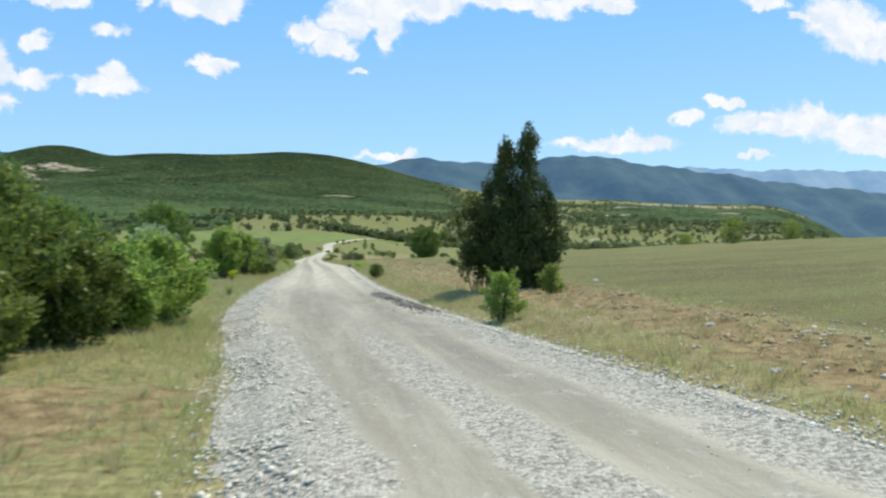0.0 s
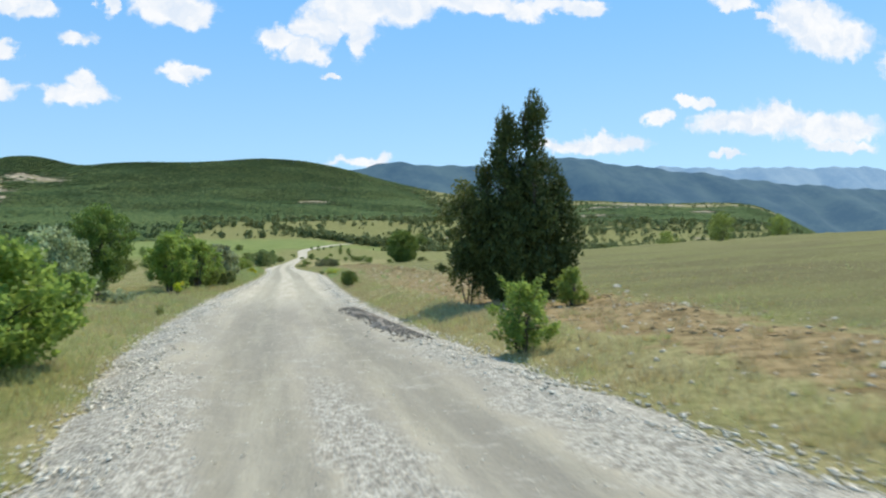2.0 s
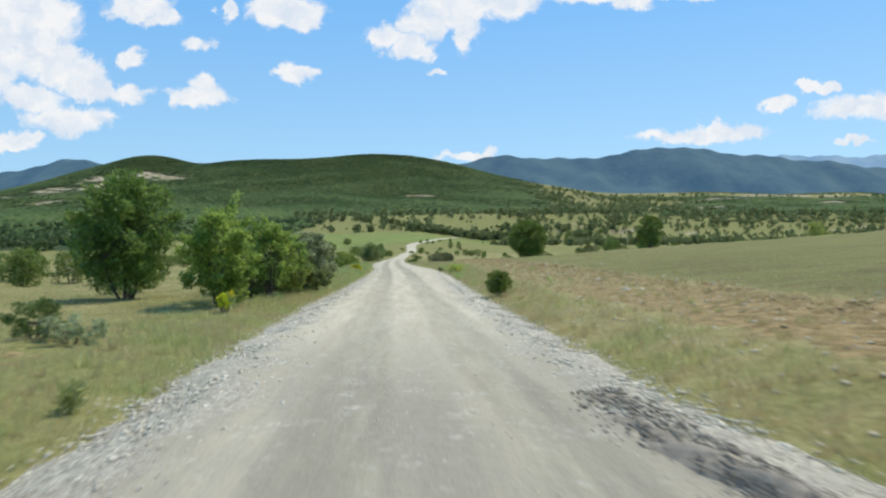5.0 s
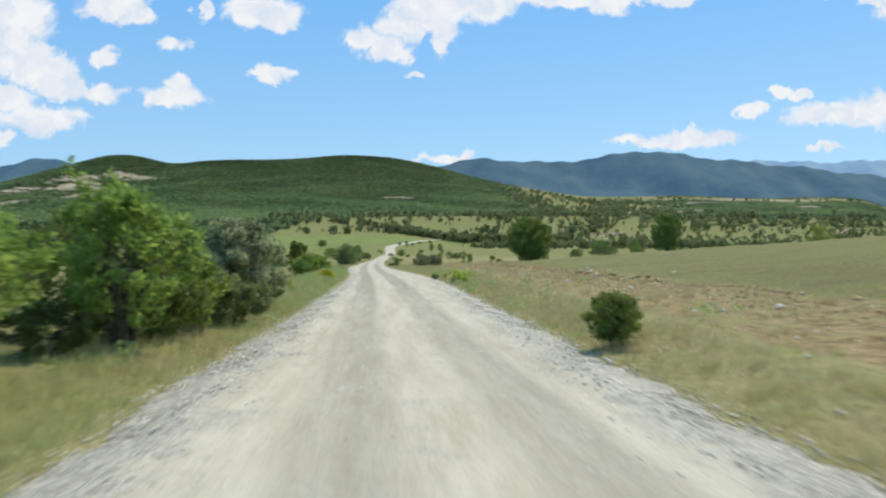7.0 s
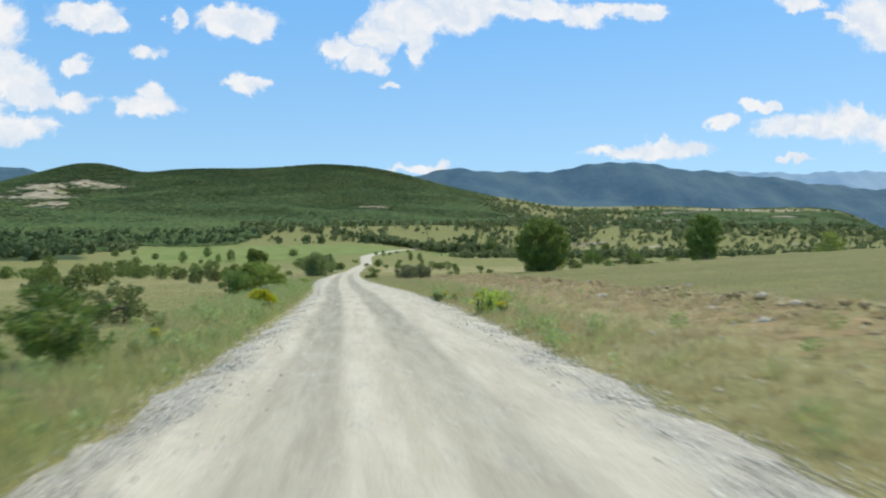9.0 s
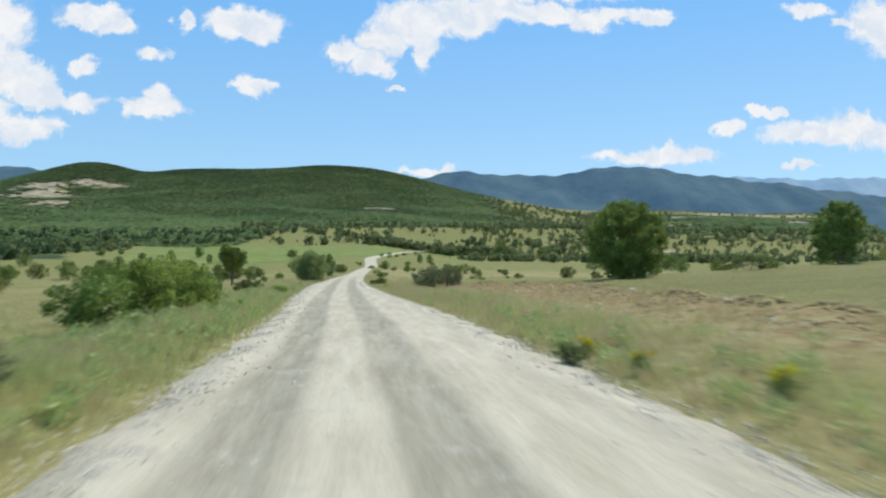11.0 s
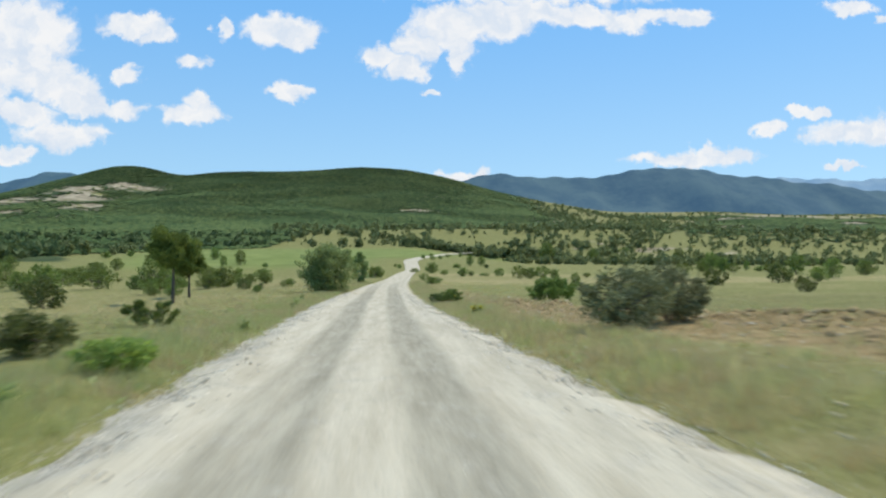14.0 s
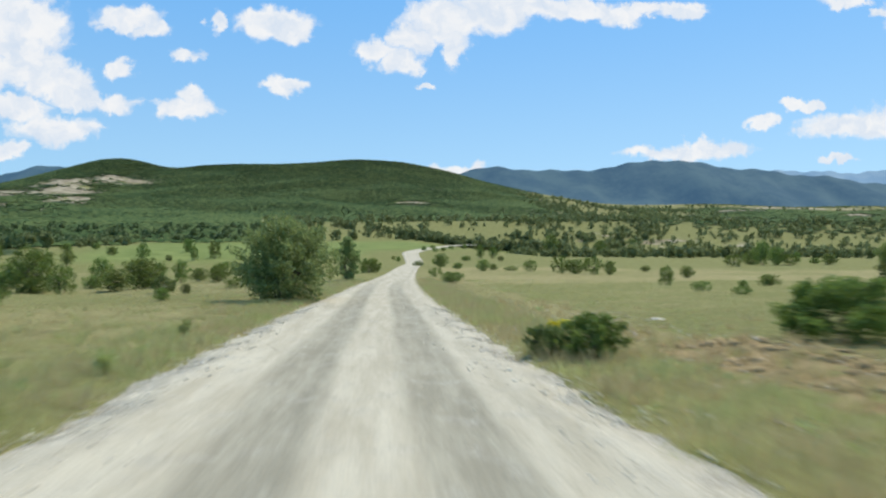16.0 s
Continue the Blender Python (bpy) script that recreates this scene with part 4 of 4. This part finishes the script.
# ---- far trees ----
def scattered_trees():
    """Single trees over the far slopes, each a loose heap of leafy faces."""
    rng = np.random.default_rng(91)
    vs, edge, count = [], [], 0
    while count < 2900:
        y = 335 + 1090 * rng.random()
        x = rng.uniform(-0.30, 0.85) * y
        if crop_at(x, y) > 0.3 or forest_at(x, y) > 0.6 or y > 1400:
            continue
        wild = noise.noise(Vector((x * 0.012, y * 0.009, 3.0))) + 0.6 * noise.noise(Vector((x * 0.04, y * 0.03, 7.0)))
        if wild < rng.uniform(-0.45, 0.30) - (y > 430) * 0.2 + (y < 430) * 0.15 + (450 < y < 650 and x < 80) * 0.35:
            continue
        l, r = road_edges(y)
        if y < 385 and l - 4 < x < r + 4:
            continue
        h = (1.4 + 3.4 * rng.random() ** 1.6) * (1.0 + 0.45 * (y > 600))
        n = 80 if y < 500 else 42
        d = rng.normal(size=(n, 3))
        d /= np.linalg.norm(d, axis=1)[:, None]
        p = d * (rng.random(n) ** 0.4)[:, None] * np.array((h * 0.42, h * 0.42, h * 0.5)) + np.array((x, y, gz(x, y) + h * 0.46))
        a = rng.normal(size=(n, 3)) * h * 0.10
        b = rng.normal(size=(n, 3)) * h * 0.10
        vs.append(np.stack([p - a, p + b, p + a, p - b], 1).reshape(-1, 3))
        count += 1
    for k in range(420):
        # a row of trees at the foot of the hill
        x = rng.uniform(12, 105) if k % 5 else rng.uniform(-45, 150)
        y = 566 + 10 * math.sin(x * 0.05) + rng.normal(0, 7) - 0.15 * x
        h = rng.uniform(3.4, 6.6)
        if k > 190:
            # and open groups of them up the dry slope behind
            g = (k - 191) // 6 * 1.7
            x, y, h = 60 + 130 * math.sin(g * 2.3) + rng.normal(0, 9), 680 + 92 * math.sin(g * 5.1 + 1) + rng.normal(0, 7), rng.uniform(2.2, 6)
        n = 60
        d = rng.normal(size=(n, 3))
        d /= np.linalg.norm(d, axis=1)[:, None]
        p = d * (rng.random(n) ** 0.4)[:, None] * np.array((h * 0.45, h * 0.45, h * 0.5)) + np.array((x, y, gz(x, y) + h * 0.46))
        a = rng.normal(size=(n, 3)) * h * 0.11
        b = rng.normal(size=(n, 3)) * h * 0.11
        vs.append(np.stack([p - a, p + b, p + a, p - b], 1).reshape(-1, 3))
    while count < 3900:
        # the lower edge of the wood
        y = 270 + 370 * rng.random() ** 1.7
        x = -rng.uniform(60, 420)
        if forest_at(x, y) < rng.uniform(0.2, 0.8) or -x > 0.75 * y:
            continue
        h = rng.uniform(2.6, 5.2)
        n = 60
        d = rng.normal(size=(n, 3))
        d /= np.linalg.norm(d, axis=1)[:, None]
        p = d * (rng.random(n) ** 0.4)[:, None] * np.array((h * 0.5, h * 0.5, h * 0.5)) + np.array((x, y, gz(x, y) + h * 0.45))
        a = rng.normal(size=(n, 3)) * h * 0.11
        b = rng.normal(size=(n, 3)) * h * 0.11
        edge.append(np.stack([p - a, p + b, p + a, p - b], 1).reshape(-1, 3))
        count += 1
    v = np.concatenate(edge)
    me = mesh_from("wood_edge", v, np.arange(len(v)).reshape(-1, 4), LEAF_EDGE)
    tagged(new("wood_edge", me), "dark-green trees along the lower edge of a wood", "trees", kind="stuff")
    v = np.concatenate(vs)
    me = mesh_from("scattered_trees", v, np.arange(len(v)).reshape(-1, 4), LEAF_FAR)
    tagged(new("scattered_trees", me), "scattered dark-green oaks and junipers over dry slopes", "trees", kind="stuff")


def woodland():
    """The closed wood of the hill: one rough crown beside the other."""
    rng = np.random.default_rng(92)
    x, y = (v.ravel() for v in np.meshgrid(np.arange(-1000, 1500, 3.5), np.arange(520, 1570, 5.0)))
    m = len(x)
    x, y = x + rng.uniform(-1.5, 1.5, m), y + rng.uniform(-2.2, 2.2, m)
    rocky = np.maximum(rock_at(x, y), rock_at(x, y + 25)) - 0.25 + 0.22 * np.sin(x * 0.09 + y * 0.05) * np.sin(y * 0.11 - x * 0.04)
    keep = (rng.random(m) < forest_at(x, y) * 1.3 - 0.15 - 2.2 * np.clip(rocky, 0, 1)) & (np.abs(x) < 1.05 * y)
    low_x, low_y = rng.uniform(-420, -58, 26000), rng.uniform(335, 560, 26000)
    low = rng.random(26000) < forest_at(low_x, low_y)
    x, y = np.append(x[keep], low_x[low]), np.append(y[keep], low_y[low])
    n = len(x)
    near = 1 - smooth(520, 640, y)
    r = rng.uniform(2.2, 3.5, n) * (1 - 0.4 * near)
    h = r * rng.uniform(0.12, 0.27, n) * (1 + 1.2 * near)
    a = np.arange(6)[None] * math.pi / 3 + rng.uniform(0, 1, (n, 1))
    q = r[:, None] * rng.uniform(0.7, 1.25, (n, 6))
    ring = np.stack([np.cos(a) * q, np.sin(a) * q, np.full_like(q, -0.3)], -1)
    p = np.concatenate([ring, np.stack([0 * h, 0 * h, h], 1)[:, None]], 1) + np.stack([x, y, ground(x, y) + 0.8], 1)[:, None]
    f = np.array([(k, (k + 1) % 6, 6) for k in range(6)])[None] + (np.arange(n) * 7)[:, None, None]
    me = mesh_from("woodland", p.reshape(-1, 3), f.reshape(-1, 3), LEAF_WOOD, True)
    tagged(new("woodland", me), "closed dark-green pine and oak wood on a long hill", "forest", kind="stuff")


LEAF_FAR = leaf_material("leaf_far", (0.115, 0.150, 0.055), (0.285, 0.325, 0.13), 0.32, 0.8)
LEAF_EDGE = leaf_material("leaf_edge", (0.075, 0.112, 0.042), (0.165, 0.215, 0.082), 0.3, 0.8)
LEAF_WOOD = wood_material()
scattered_trees()
woodland()


# ---- weeds, grass, stones ----
def weed(x, y, h, seed, blossoms=True):
    """A roadside mullein or ragwort: upright stems, narrow leaves, yellow heads."""
    rng = np.random.default_rng(seed)
    label = "yellow-flowering weed on the road's verge" if blossoms else "leafy pale-green weed on the road's verge"
    root = plant("flowering_weed" if blossoms else "weed", x, y, label, "wildflower" if blossoms else "weed", "weeds on the verge")
    paths, heads, mids = [], [], []
    for i in range(9):
        w, lean = rng.uniform(0, 6.28), rng.uniform(0.05, 0.4) * h
        tip = (math.cos(w) * lean, math.sin(w) * lean, h * rng.uniform(0.7, 1.0))
        paths.append(limb(rng, (0, 0, -0.02), tip, 0.006, 0.003, 0.05, 4))
        heads.append(tip)
        mids += [(tip[0] * s, tip[1] * s, tip[2] * s) for s in (0.3, 0.5, 0.7, 0.85)]
    v, f = tubes(paths, 4)
    child(new("stem", mesh_from("stem", v, f, STEM)), root)
    v, f = leaves(rng, mids, [0.05 + 0.10 * h] * len(mids), 190, 0.11, 0.026, 0.6)
    child(new("leaf", mesh_from("leaf", v, f, STEM)), root)
    if blossoms:
        v, f = leaves(rng, heads, [0.05] * len(heads), 300, 0.03, 0.026, 0.2)
        child(new("blossom", mesh_from("blossom", v, f, FLOWER)), root)


for i, (x, y, h, b) in enumerate(((-3.0, 36.5, .6, 1), (-2.4, 79.4, .5, 0), (4.9, 67.5, .4, 1), (5.05, 67.7, .35, 1), (4.8, 75.5, .4, 1), (4.7, 77.5, .4, 1),
                                  (5.2, 73.0, .4, 1), (4.0, 132.5, .45, 1), (3.7, 134.8, .5, 1), (4.2, 136.0, .4, 1), (3.7, 122.5, .4, 1), (3.95, 123.2, .35, 1), (-2.7, 62.0, .5, 0),
                                  (-3.0, 93, .5, 0), (-3.2, 104, .55, 0), (-3.0, 52.4, .3, 1), (-2.4, 60.5, .3, 1), (-3.4, 137, .45, 0))):
    weed(x, y, h * 0.75, 300 + i, bool(b))


# spurge in domes, and tall lime-green stalks on the stones of the verge
bush("spurge", -1.75, 70.4, 0.55, 0.32, SPURGE, 3000, 0.045, 340, "domed bright yellow-green spurge in verge grass", "wildflower", clumps=20, stems=8, start=0.4)
bush("spurge", -1.6, 71.3, 0.45, 0.22, SPURGE, 1600, 0.045, 341, "small domed yellow-green spurge in verge grass", "wildflower", clumps=14, stems=6, start=0.4)
bush("thistle", -1.9, 73.0, 0.5, 0.2, LEAF_SILVER, 420, 0.06, 342, "pale grey-green thistle in verge grass", "weed", clumps=12, stems=8, start=0.3)
bush("spurge", -3.05, 36.2, 0.45, 0.17, SPURGE, 900, 0.04, 343, "yellow-flowering spurge beside the hedge", "wildflower", clumps=12, stems=5, start=0.3)
bush("spurge", 4.3, 77.0, 0.36, 0.22, LEAF_WILLOW, 900, 0.05, 344, "low grey-green spurge at the road's edge", "wildflower", clumps=10, stems=5, start=0.2)
for i, (x, y, h, r) in enumerate(((4.55, 68.7, .64, .26), (4.78, 68.3, .58, .22), (5.0, 68.6, .50, .26), (5.25, 69.0, .42, .22))):
    bush("mullein", x, y, h, r, STALK, 380, 0.085, 350 + i, "upright lime-green leafy stalks on a stony verge", "weed", "stalks on the verge", clumps=10, stems=5, lift=1.0, shoots=2)


def grass():
    """Blades over the verges and the meadow, thick by the road and thinner away from it."""
    rng = np.random.default_rng(95)
    count = 780000
    y = rng.uniform(-2, 180, count)
    side = rng.random(count) < 0.5
    d = rng.exponential(3.6, count) - 0.30
    d = np.where(d > 22, rng.uniform(0, 22, count), d)
    l, r = road_edges(y)
    x = np.where(side, l - d, r + d)
    clump = np.sin(x * 2.3 + 1.7 * np.sin(y * 1.1)) * np.sin(y * 1.9 + 1.3 * np.sin(x * 0.9))
    strip = strip_at(y)
    dry = (~side) & (x > np.interp(y, [0, 40, 75, 95, 108, 118, 140], [5.5, 5.1, 6.8, 7.2, 6.4, 4.9, 4.6])) & (x < strip + 0.5)
    keep = rng.random(count) < np.where(dry, (0.16 + 0.18 * smooth(30, 60, y)) * (1 + 0.4 * clump), 0.70 + 0.30 * clump)
    keep &= ~((x < -0.5) & (x > -3.4) & (y > 4) & (y < 9.5) & (rng.random(count) < 0.8))
    keep &= ((x + 5.2) / 1.7) ** 2 + ((y - 29) / 1.5) ** 2 > 1
    keep &= (d > 0.05) | (rng.random(count) < 0.18)
    x, y, d, side, clump, dry, strip = (v[keep] for v in (x, y, d, side, clump, dry, strip))
    n = len(x)
    tall = np.where(side, 0.12 + 0.24 * np.exp(-((d - 0.9) / 1.2) ** 2) * (0.2 + 0.8 * smooth(25, 62, y) * (1 - 0.6 * smooth(108, 125, y))), 0.08 + (0.10 + 0.10 * smooth(60, 90, y)) * np.exp(-((d - 0.7) / (0.8 + 1.2 * smooth(60, 90, y))) ** 2)) * (0.75 + 0.35 * clump)
    h = tall * rng.uniform(0.45, 1.35, n) * np.where(dry, 0.7, 1.0)
    w = rng.uniform(0.003, 0.0065, n) * (1 + d * 0.10)
    a, t = rng.uniform(0, 6.28, n), rng.uniform(0, 6.28, n)
    z = ground(x, y)
    foot = np.stack([x, y, z - 0.01], 1)
    across = np.stack([np.cos(a) * w, np.sin(a) * w, 0 * w], 1)
    tip = foot + np.stack([np.cos(t) * h * 0.45, np.sin(t) * h * 0.45, h], 1)
    v = np.stack([foot - across, foot + across, tip], 1).reshape(-1, 3)
    me = mesh_from("grass", v, np.arange(n * 3).reshape(-1, 3), GRASS)
    tone = np.where(side, 0.46 - 0.02 * d + 0.22 * smooth(30, 62, y) * (1 - smooth(105, 125, y)) * np.exp(-d / 4), np.where(dry, 0.12, np.where(x < strip, 0.34 + 0.08 * smooth(60, 90, y), 0.55))) + 0.15 * clump
    attribute(me, "tone", np.repeat(tone, 3))
    tagged(new("grass", me), "half-dry roadside grass, green by the road and straw-coloured beyond", "grass", kind="stuff")


def tufts():
    """Taller tussocks of straw and green blades that break up the verges."""
    rng = np.random.default_rng(105)
    m, blades = 3400, 34
    y = rng.uniform(3, 150, m)
    left = rng.random(m) < 0.42
    l, r = road_edges(y)
    d = 0.15 + rng.exponential(1.5, m)
    x = np.where(left, l - d, r + d)
    bank = rng.random(m) < 0.34
    x = np.where(bank, strip_at(y) + rng.normal(-0.5, 0.9, m), x)
    left = left & ~bank
    high = rng.uniform(0.14, 0.34, m) * np.where(bank, 0.7, 1.0) * np.where(left, 1.1, 1.0) * (0.75 + 0.35 * smooth(40, 70, y))
    tone = np.where(left, rng.uniform(0.1, 1.2, m), np.where(bank, rng.uniform(-0.6, 0.4, m), rng.uniform(-0.5, 0.75, m)))
    n = m * blades
    a, s = rng.uniform(0, 6.28, n), rng.random(n) ** 0.6
    wide = np.repeat(high * 0.38, blades)
    bx, by = np.repeat(x, blades) + np.cos(a) * s * wide, np.repeat(y, blades) + np.sin(a) * s * wide
    h = np.repeat(high, blades) * rng.uniform(0.5, 1.25, n) * (1.1 - 0.4 * s)
    foot = np.stack([bx, by, ground(bx, by) - 0.01], 1)
    w, t = rng.uniform(0.003, 0.007, n), rng.uniform(0, 6.28, n)
    across = np.stack([np.cos(t) * w, np.sin(t) * w, 0 * w], 1)
    tip = foot + np.stack([np.cos(a) * h * 0.5, np.sin(a) * h * 0.5, h], 1)
    v = np.stack([foot - across, foot + across, tip], 1).reshape(-1, 3)
    me = mesh_from("grass_tussocks", v, np.arange(n * 3).reshape(-1, 3), GRASS)
    attribute(me, "tone", np.repeat(tone, blades * 3))
    tagged(new("grass_tussocks", me), "tall straw and green grass tussocks on the verges", "grass", kind="stuff")


def herbs():
    """Low leafy plants among the verge grass."""
    rng = np.random.default_rng(106)
    m = 460
    y = rng.uniform(40, 150, m)
    y = np.where(rng.random(m) < 0.6, rng.uniform(58, 100, m), y)
    left = rng.random(m) < 0.72
    l, r = road_edges(y)
    d = 0.1 + rng.exponential(0.8, m)
    x = np.where(left, l - d, r + d)
    size = rng.uniform(0.06, 0.20, m) * (1 - 0.5 * smooth(98, 112, y))
    cs = np.stack([x, y, ground(x, y) + size * 0.8], 1)
    v, f = leaves(rng, cs, size, m * 42, 0.085, 0.034, 0.7)
    me = mesh_from("verge_herbs", v, f, STEM)
    tagged(new("verge_herbs", me), "low bright-green leafy herbs among the roadside grass", "herbs", kind="stuff")


def stone_shapes(rng, n, r, flat=0.7):
    """Angular stones: jittered octahedra."""
    o = np.array([(1, 0, 0), (0, 1, 0), (-1, 0, 0), (0, -1, 0), (0, 0, 1), (0, 0, -1)], float)
    f = np.array([(0, 1, 4), (1, 2, 4), (2, 3, 4), (3, 0, 4), (1, 0, 5), (2, 1, 5), (3, 2, 5), (0, 3, 5)])
    p = (o[None] + rng.normal(size=(n, 6, 3)) * 0.22) * r[:, None, None] * np.array((1, 1, flat))
    a = rng.uniform(0, 6.28, n)
    c, s = np.cos(a)[:, None], np.sin(a)[:, None]
    p = np.stack([p[..., 0] * c - p[..., 1] * s, p[..., 0] * s + p[..., 1] * c, p[..., 2]], -1)
    return p, f[None] + (np.arange(n) * 6)[:, None, None]


def road_top(x, y):
    l, r = road_edges(y)
    u = np.abs((x - (l + r) / 2) / ((r - l) / 2))
    return np.maximum(profile(y) + 0.03 - 0.28 * np.clip(u - 0.80, 0, 1) + 0.035 * np.exp(-((u - 0.78) / 0.10) ** 2), ground(x, y))


def gravel():
    rng = np.random.default_rng(96)
    n = 60000
    y = -2 + 150 * rng.random(n) ** 1.25
    l, r = road_edges(y)
    d = np.abs(rng.normal(0, 0.42, n)) * np.where(rng.random(n) < 0.86, -1, 0.4) + 0.02
    mid = rng.random(n) < 0.12
    x = np.where(rng.random(n) < 0.5, l - d, r + d)
    x = np.where(mid, (l + r) / 2 + rng.normal(0, 0.9, n), x)
    keep = rng.random(n) < (1 - 0.3 * smooth(45, 80, y)) * np.where(mid, 1 - 0.8 * smooth(20, 50, y), 1)
    x, y, mid = x[keep], y[keep], mid[keep]
    n = len(x)
    size = np.where(mid, 0.4, 1.0) * (0.010 + 0.022 * rng.random(n) ** 2.6) * (1.15 - 0.10 * smooth(20, 45, y))
    p, f = stone_shapes(rng, n, size, 0.55)
    p = p + np.stack([x, y, road_top(x, y) + size * 0.05], 1)[:, None]
    me = mesh_from("gravel", p.reshape(-1, 3), f.reshape(-1, 3), GRAVEL)
    tagged(new("gravel", me), "loose angular crushed limestone along the road's shoulders", "gravel", kind="stuff")


def gravel_material():
    m, n, b = material("loose_gravel")
    rnd = n.add("ShaderNodeNewGeometry", out=8)
    n.put(b.inputs["Base Color"], n.mix(rnd, (0.50, 0.44, 0.33), (0.86, 0.78, 0.62)))
    b.inputs["Roughness"].default_value = 0.9
    return m


GRAVEL = gravel_material()


def heap():
    """A low windrow of dark earth and stones left along the road's edge."""
    rng = np.random.default_rng(97)
    us, ss = np.linspace(0, 1, 60), np.linspace(-1, 1, 17)
    v = []
    for u in us:
        for s in ss:
            x, y = 3.25 - 0.55 * u + 0.12 * math.sin(u * 14) + s * (0.10 + 0.11 * math.sin(u * 3.14) + 0.05 * math.sin(u * 37)), 17.3 + 8.5 * u
            bulge = (1 - s * s) * math.sin(u * 3.14) ** 0.6
            v.append((x, y, float(road_top(x, y)) - 0.03 + bulge * (0.09 + 0.05 * math.sin(u * 23 + s * 3) * math.sin(u * 41))))
    me = mesh_from("earth_heap", v, grid_faces(60, 17), EARTH_HEAP, True)
    root = tagged(new("earth_heap", me), "low ridge of dark scraped earth on the road's edge", "earth", kind="stuff")
    n = 1500
    u, s = rng.random(n), rng.normal(0, 0.5, n)
    x, y = 3.25 - 0.55 * u + s * 0.3, 17.3 + 8.5 * u
    p, f = stone_shapes(rng, n, 0.010 + 0.022 * rng.random(n) ** 2)
    p = p + np.stack([x, y, road_top(x, y) + 0.06 * np.maximum(0, 1 - s * s)], 1)[:, None]
    child(new("stones", mesh_from("stones", p.reshape(-1, 3), f.reshape(-1, 3), EARTH_HEAP)), root)


def field_stone(x, y, r, seed):
    bm = bmesh.new()
    bmesh.ops.create_icosphere(bm, subdivisions=2, radius=r)
    for v in bm.verts:
        k = noise.noise(v.co * (1.6 / r) + Vector((seed, 0, 0)))
        v.co *= 1 + 0.45 * k
        v.co.z *= 0.6
    me = bpy.data.meshes.new("field_stone")
    bm.to_mesh(me)
    bm.free()
    me.materials.append(STONE)
    ob = new("field_stone", me)
    ob.location = (x, y, gz(x, y) - r * 0.02)
    return tagged(ob, "pale weathered limestone lying in dry grass", "stone", "stones in the field")


def rubble():
    """Small pale stones strewn over the scraped strip beside the road."""
    rng = np.random.default_rng(99)
    n = 8000
    y = rng.uniform(4, 145, n)
    edge = strip_at(y)
    l, r = road_edges(y)
    x = r + 0.5 + (edge + 0.8 - r) * rng.random(n)
    size = 0.009 + 0.04 * rng.random(n) ** 3.5
    p, f = stone_shapes(rng, n, size)
    p = p + np.stack([x, y, ground(x, y) + size * 0.1], 1)[:, None]
    me = mesh_from("rubble", p.reshape(-1, 3), f.reshape(-1, 3), STONE)
    tagged(new("rubble", me), "small pale stones strewn over scraped dry ground", "stones", kind="stuff")


def clods():
    """Brown clods turned up along the field's edge."""
    rng = np.random.default_rng(101)
    n = 8500
    y = rng.uniform(7, 134, n)
    edge = strip_at(y)
    x = edge - 0.4 + rng.normal(0, 0.6, n)
    size = (0.020 + 0.08 * rng.random(n) ** 3) * (0.7 + 0.4 * smooth(40, 70, y))
    p, f = stone_shapes(rng, n, size, 0.8)
    p = p + np.stack([x, y, ground(x, y) - size * 0.1], 1)[:, None]
    me = mesh_from("earth_clods", p.reshape(-1, 3), f.reshape(-1, 3), CLOD)
    tagged(new("earth_clods", me), "brown dry clods of earth along a field's edge", "earth", kind="stuff")


rng = np.random.default_rng(100)
for k in range(14):
    y = rng.uniform(56, 118) if k % 4 else rng.uniform(16, 150)
    l, r = road_edges(y)
    x = float(l) - 0.25 - abs(rng.normal(0, 0.8))
    weed(x, y, rng.uniform(0.18, 0.34), 400 + k, False)

grass()
tufts()
herbs()
gravel()
rubble()
clods()
heap()
rng = np.random.default_rng(98)
for k in range(150):
    y = rng.uniform(6, 140)
    edge = float(strip_at(y))
    x = edge - 0.6 + rng.normal(0, 1.3)
    if x < 4.9 or abs(x - 6.75) < 1.6 and abs(y - 22.9) < 1.6:
        x = edge + 1.0 + rng.random()
    field_stone(x, y, 0.035 + 0.085 * rng.random() ** 2.2, k)
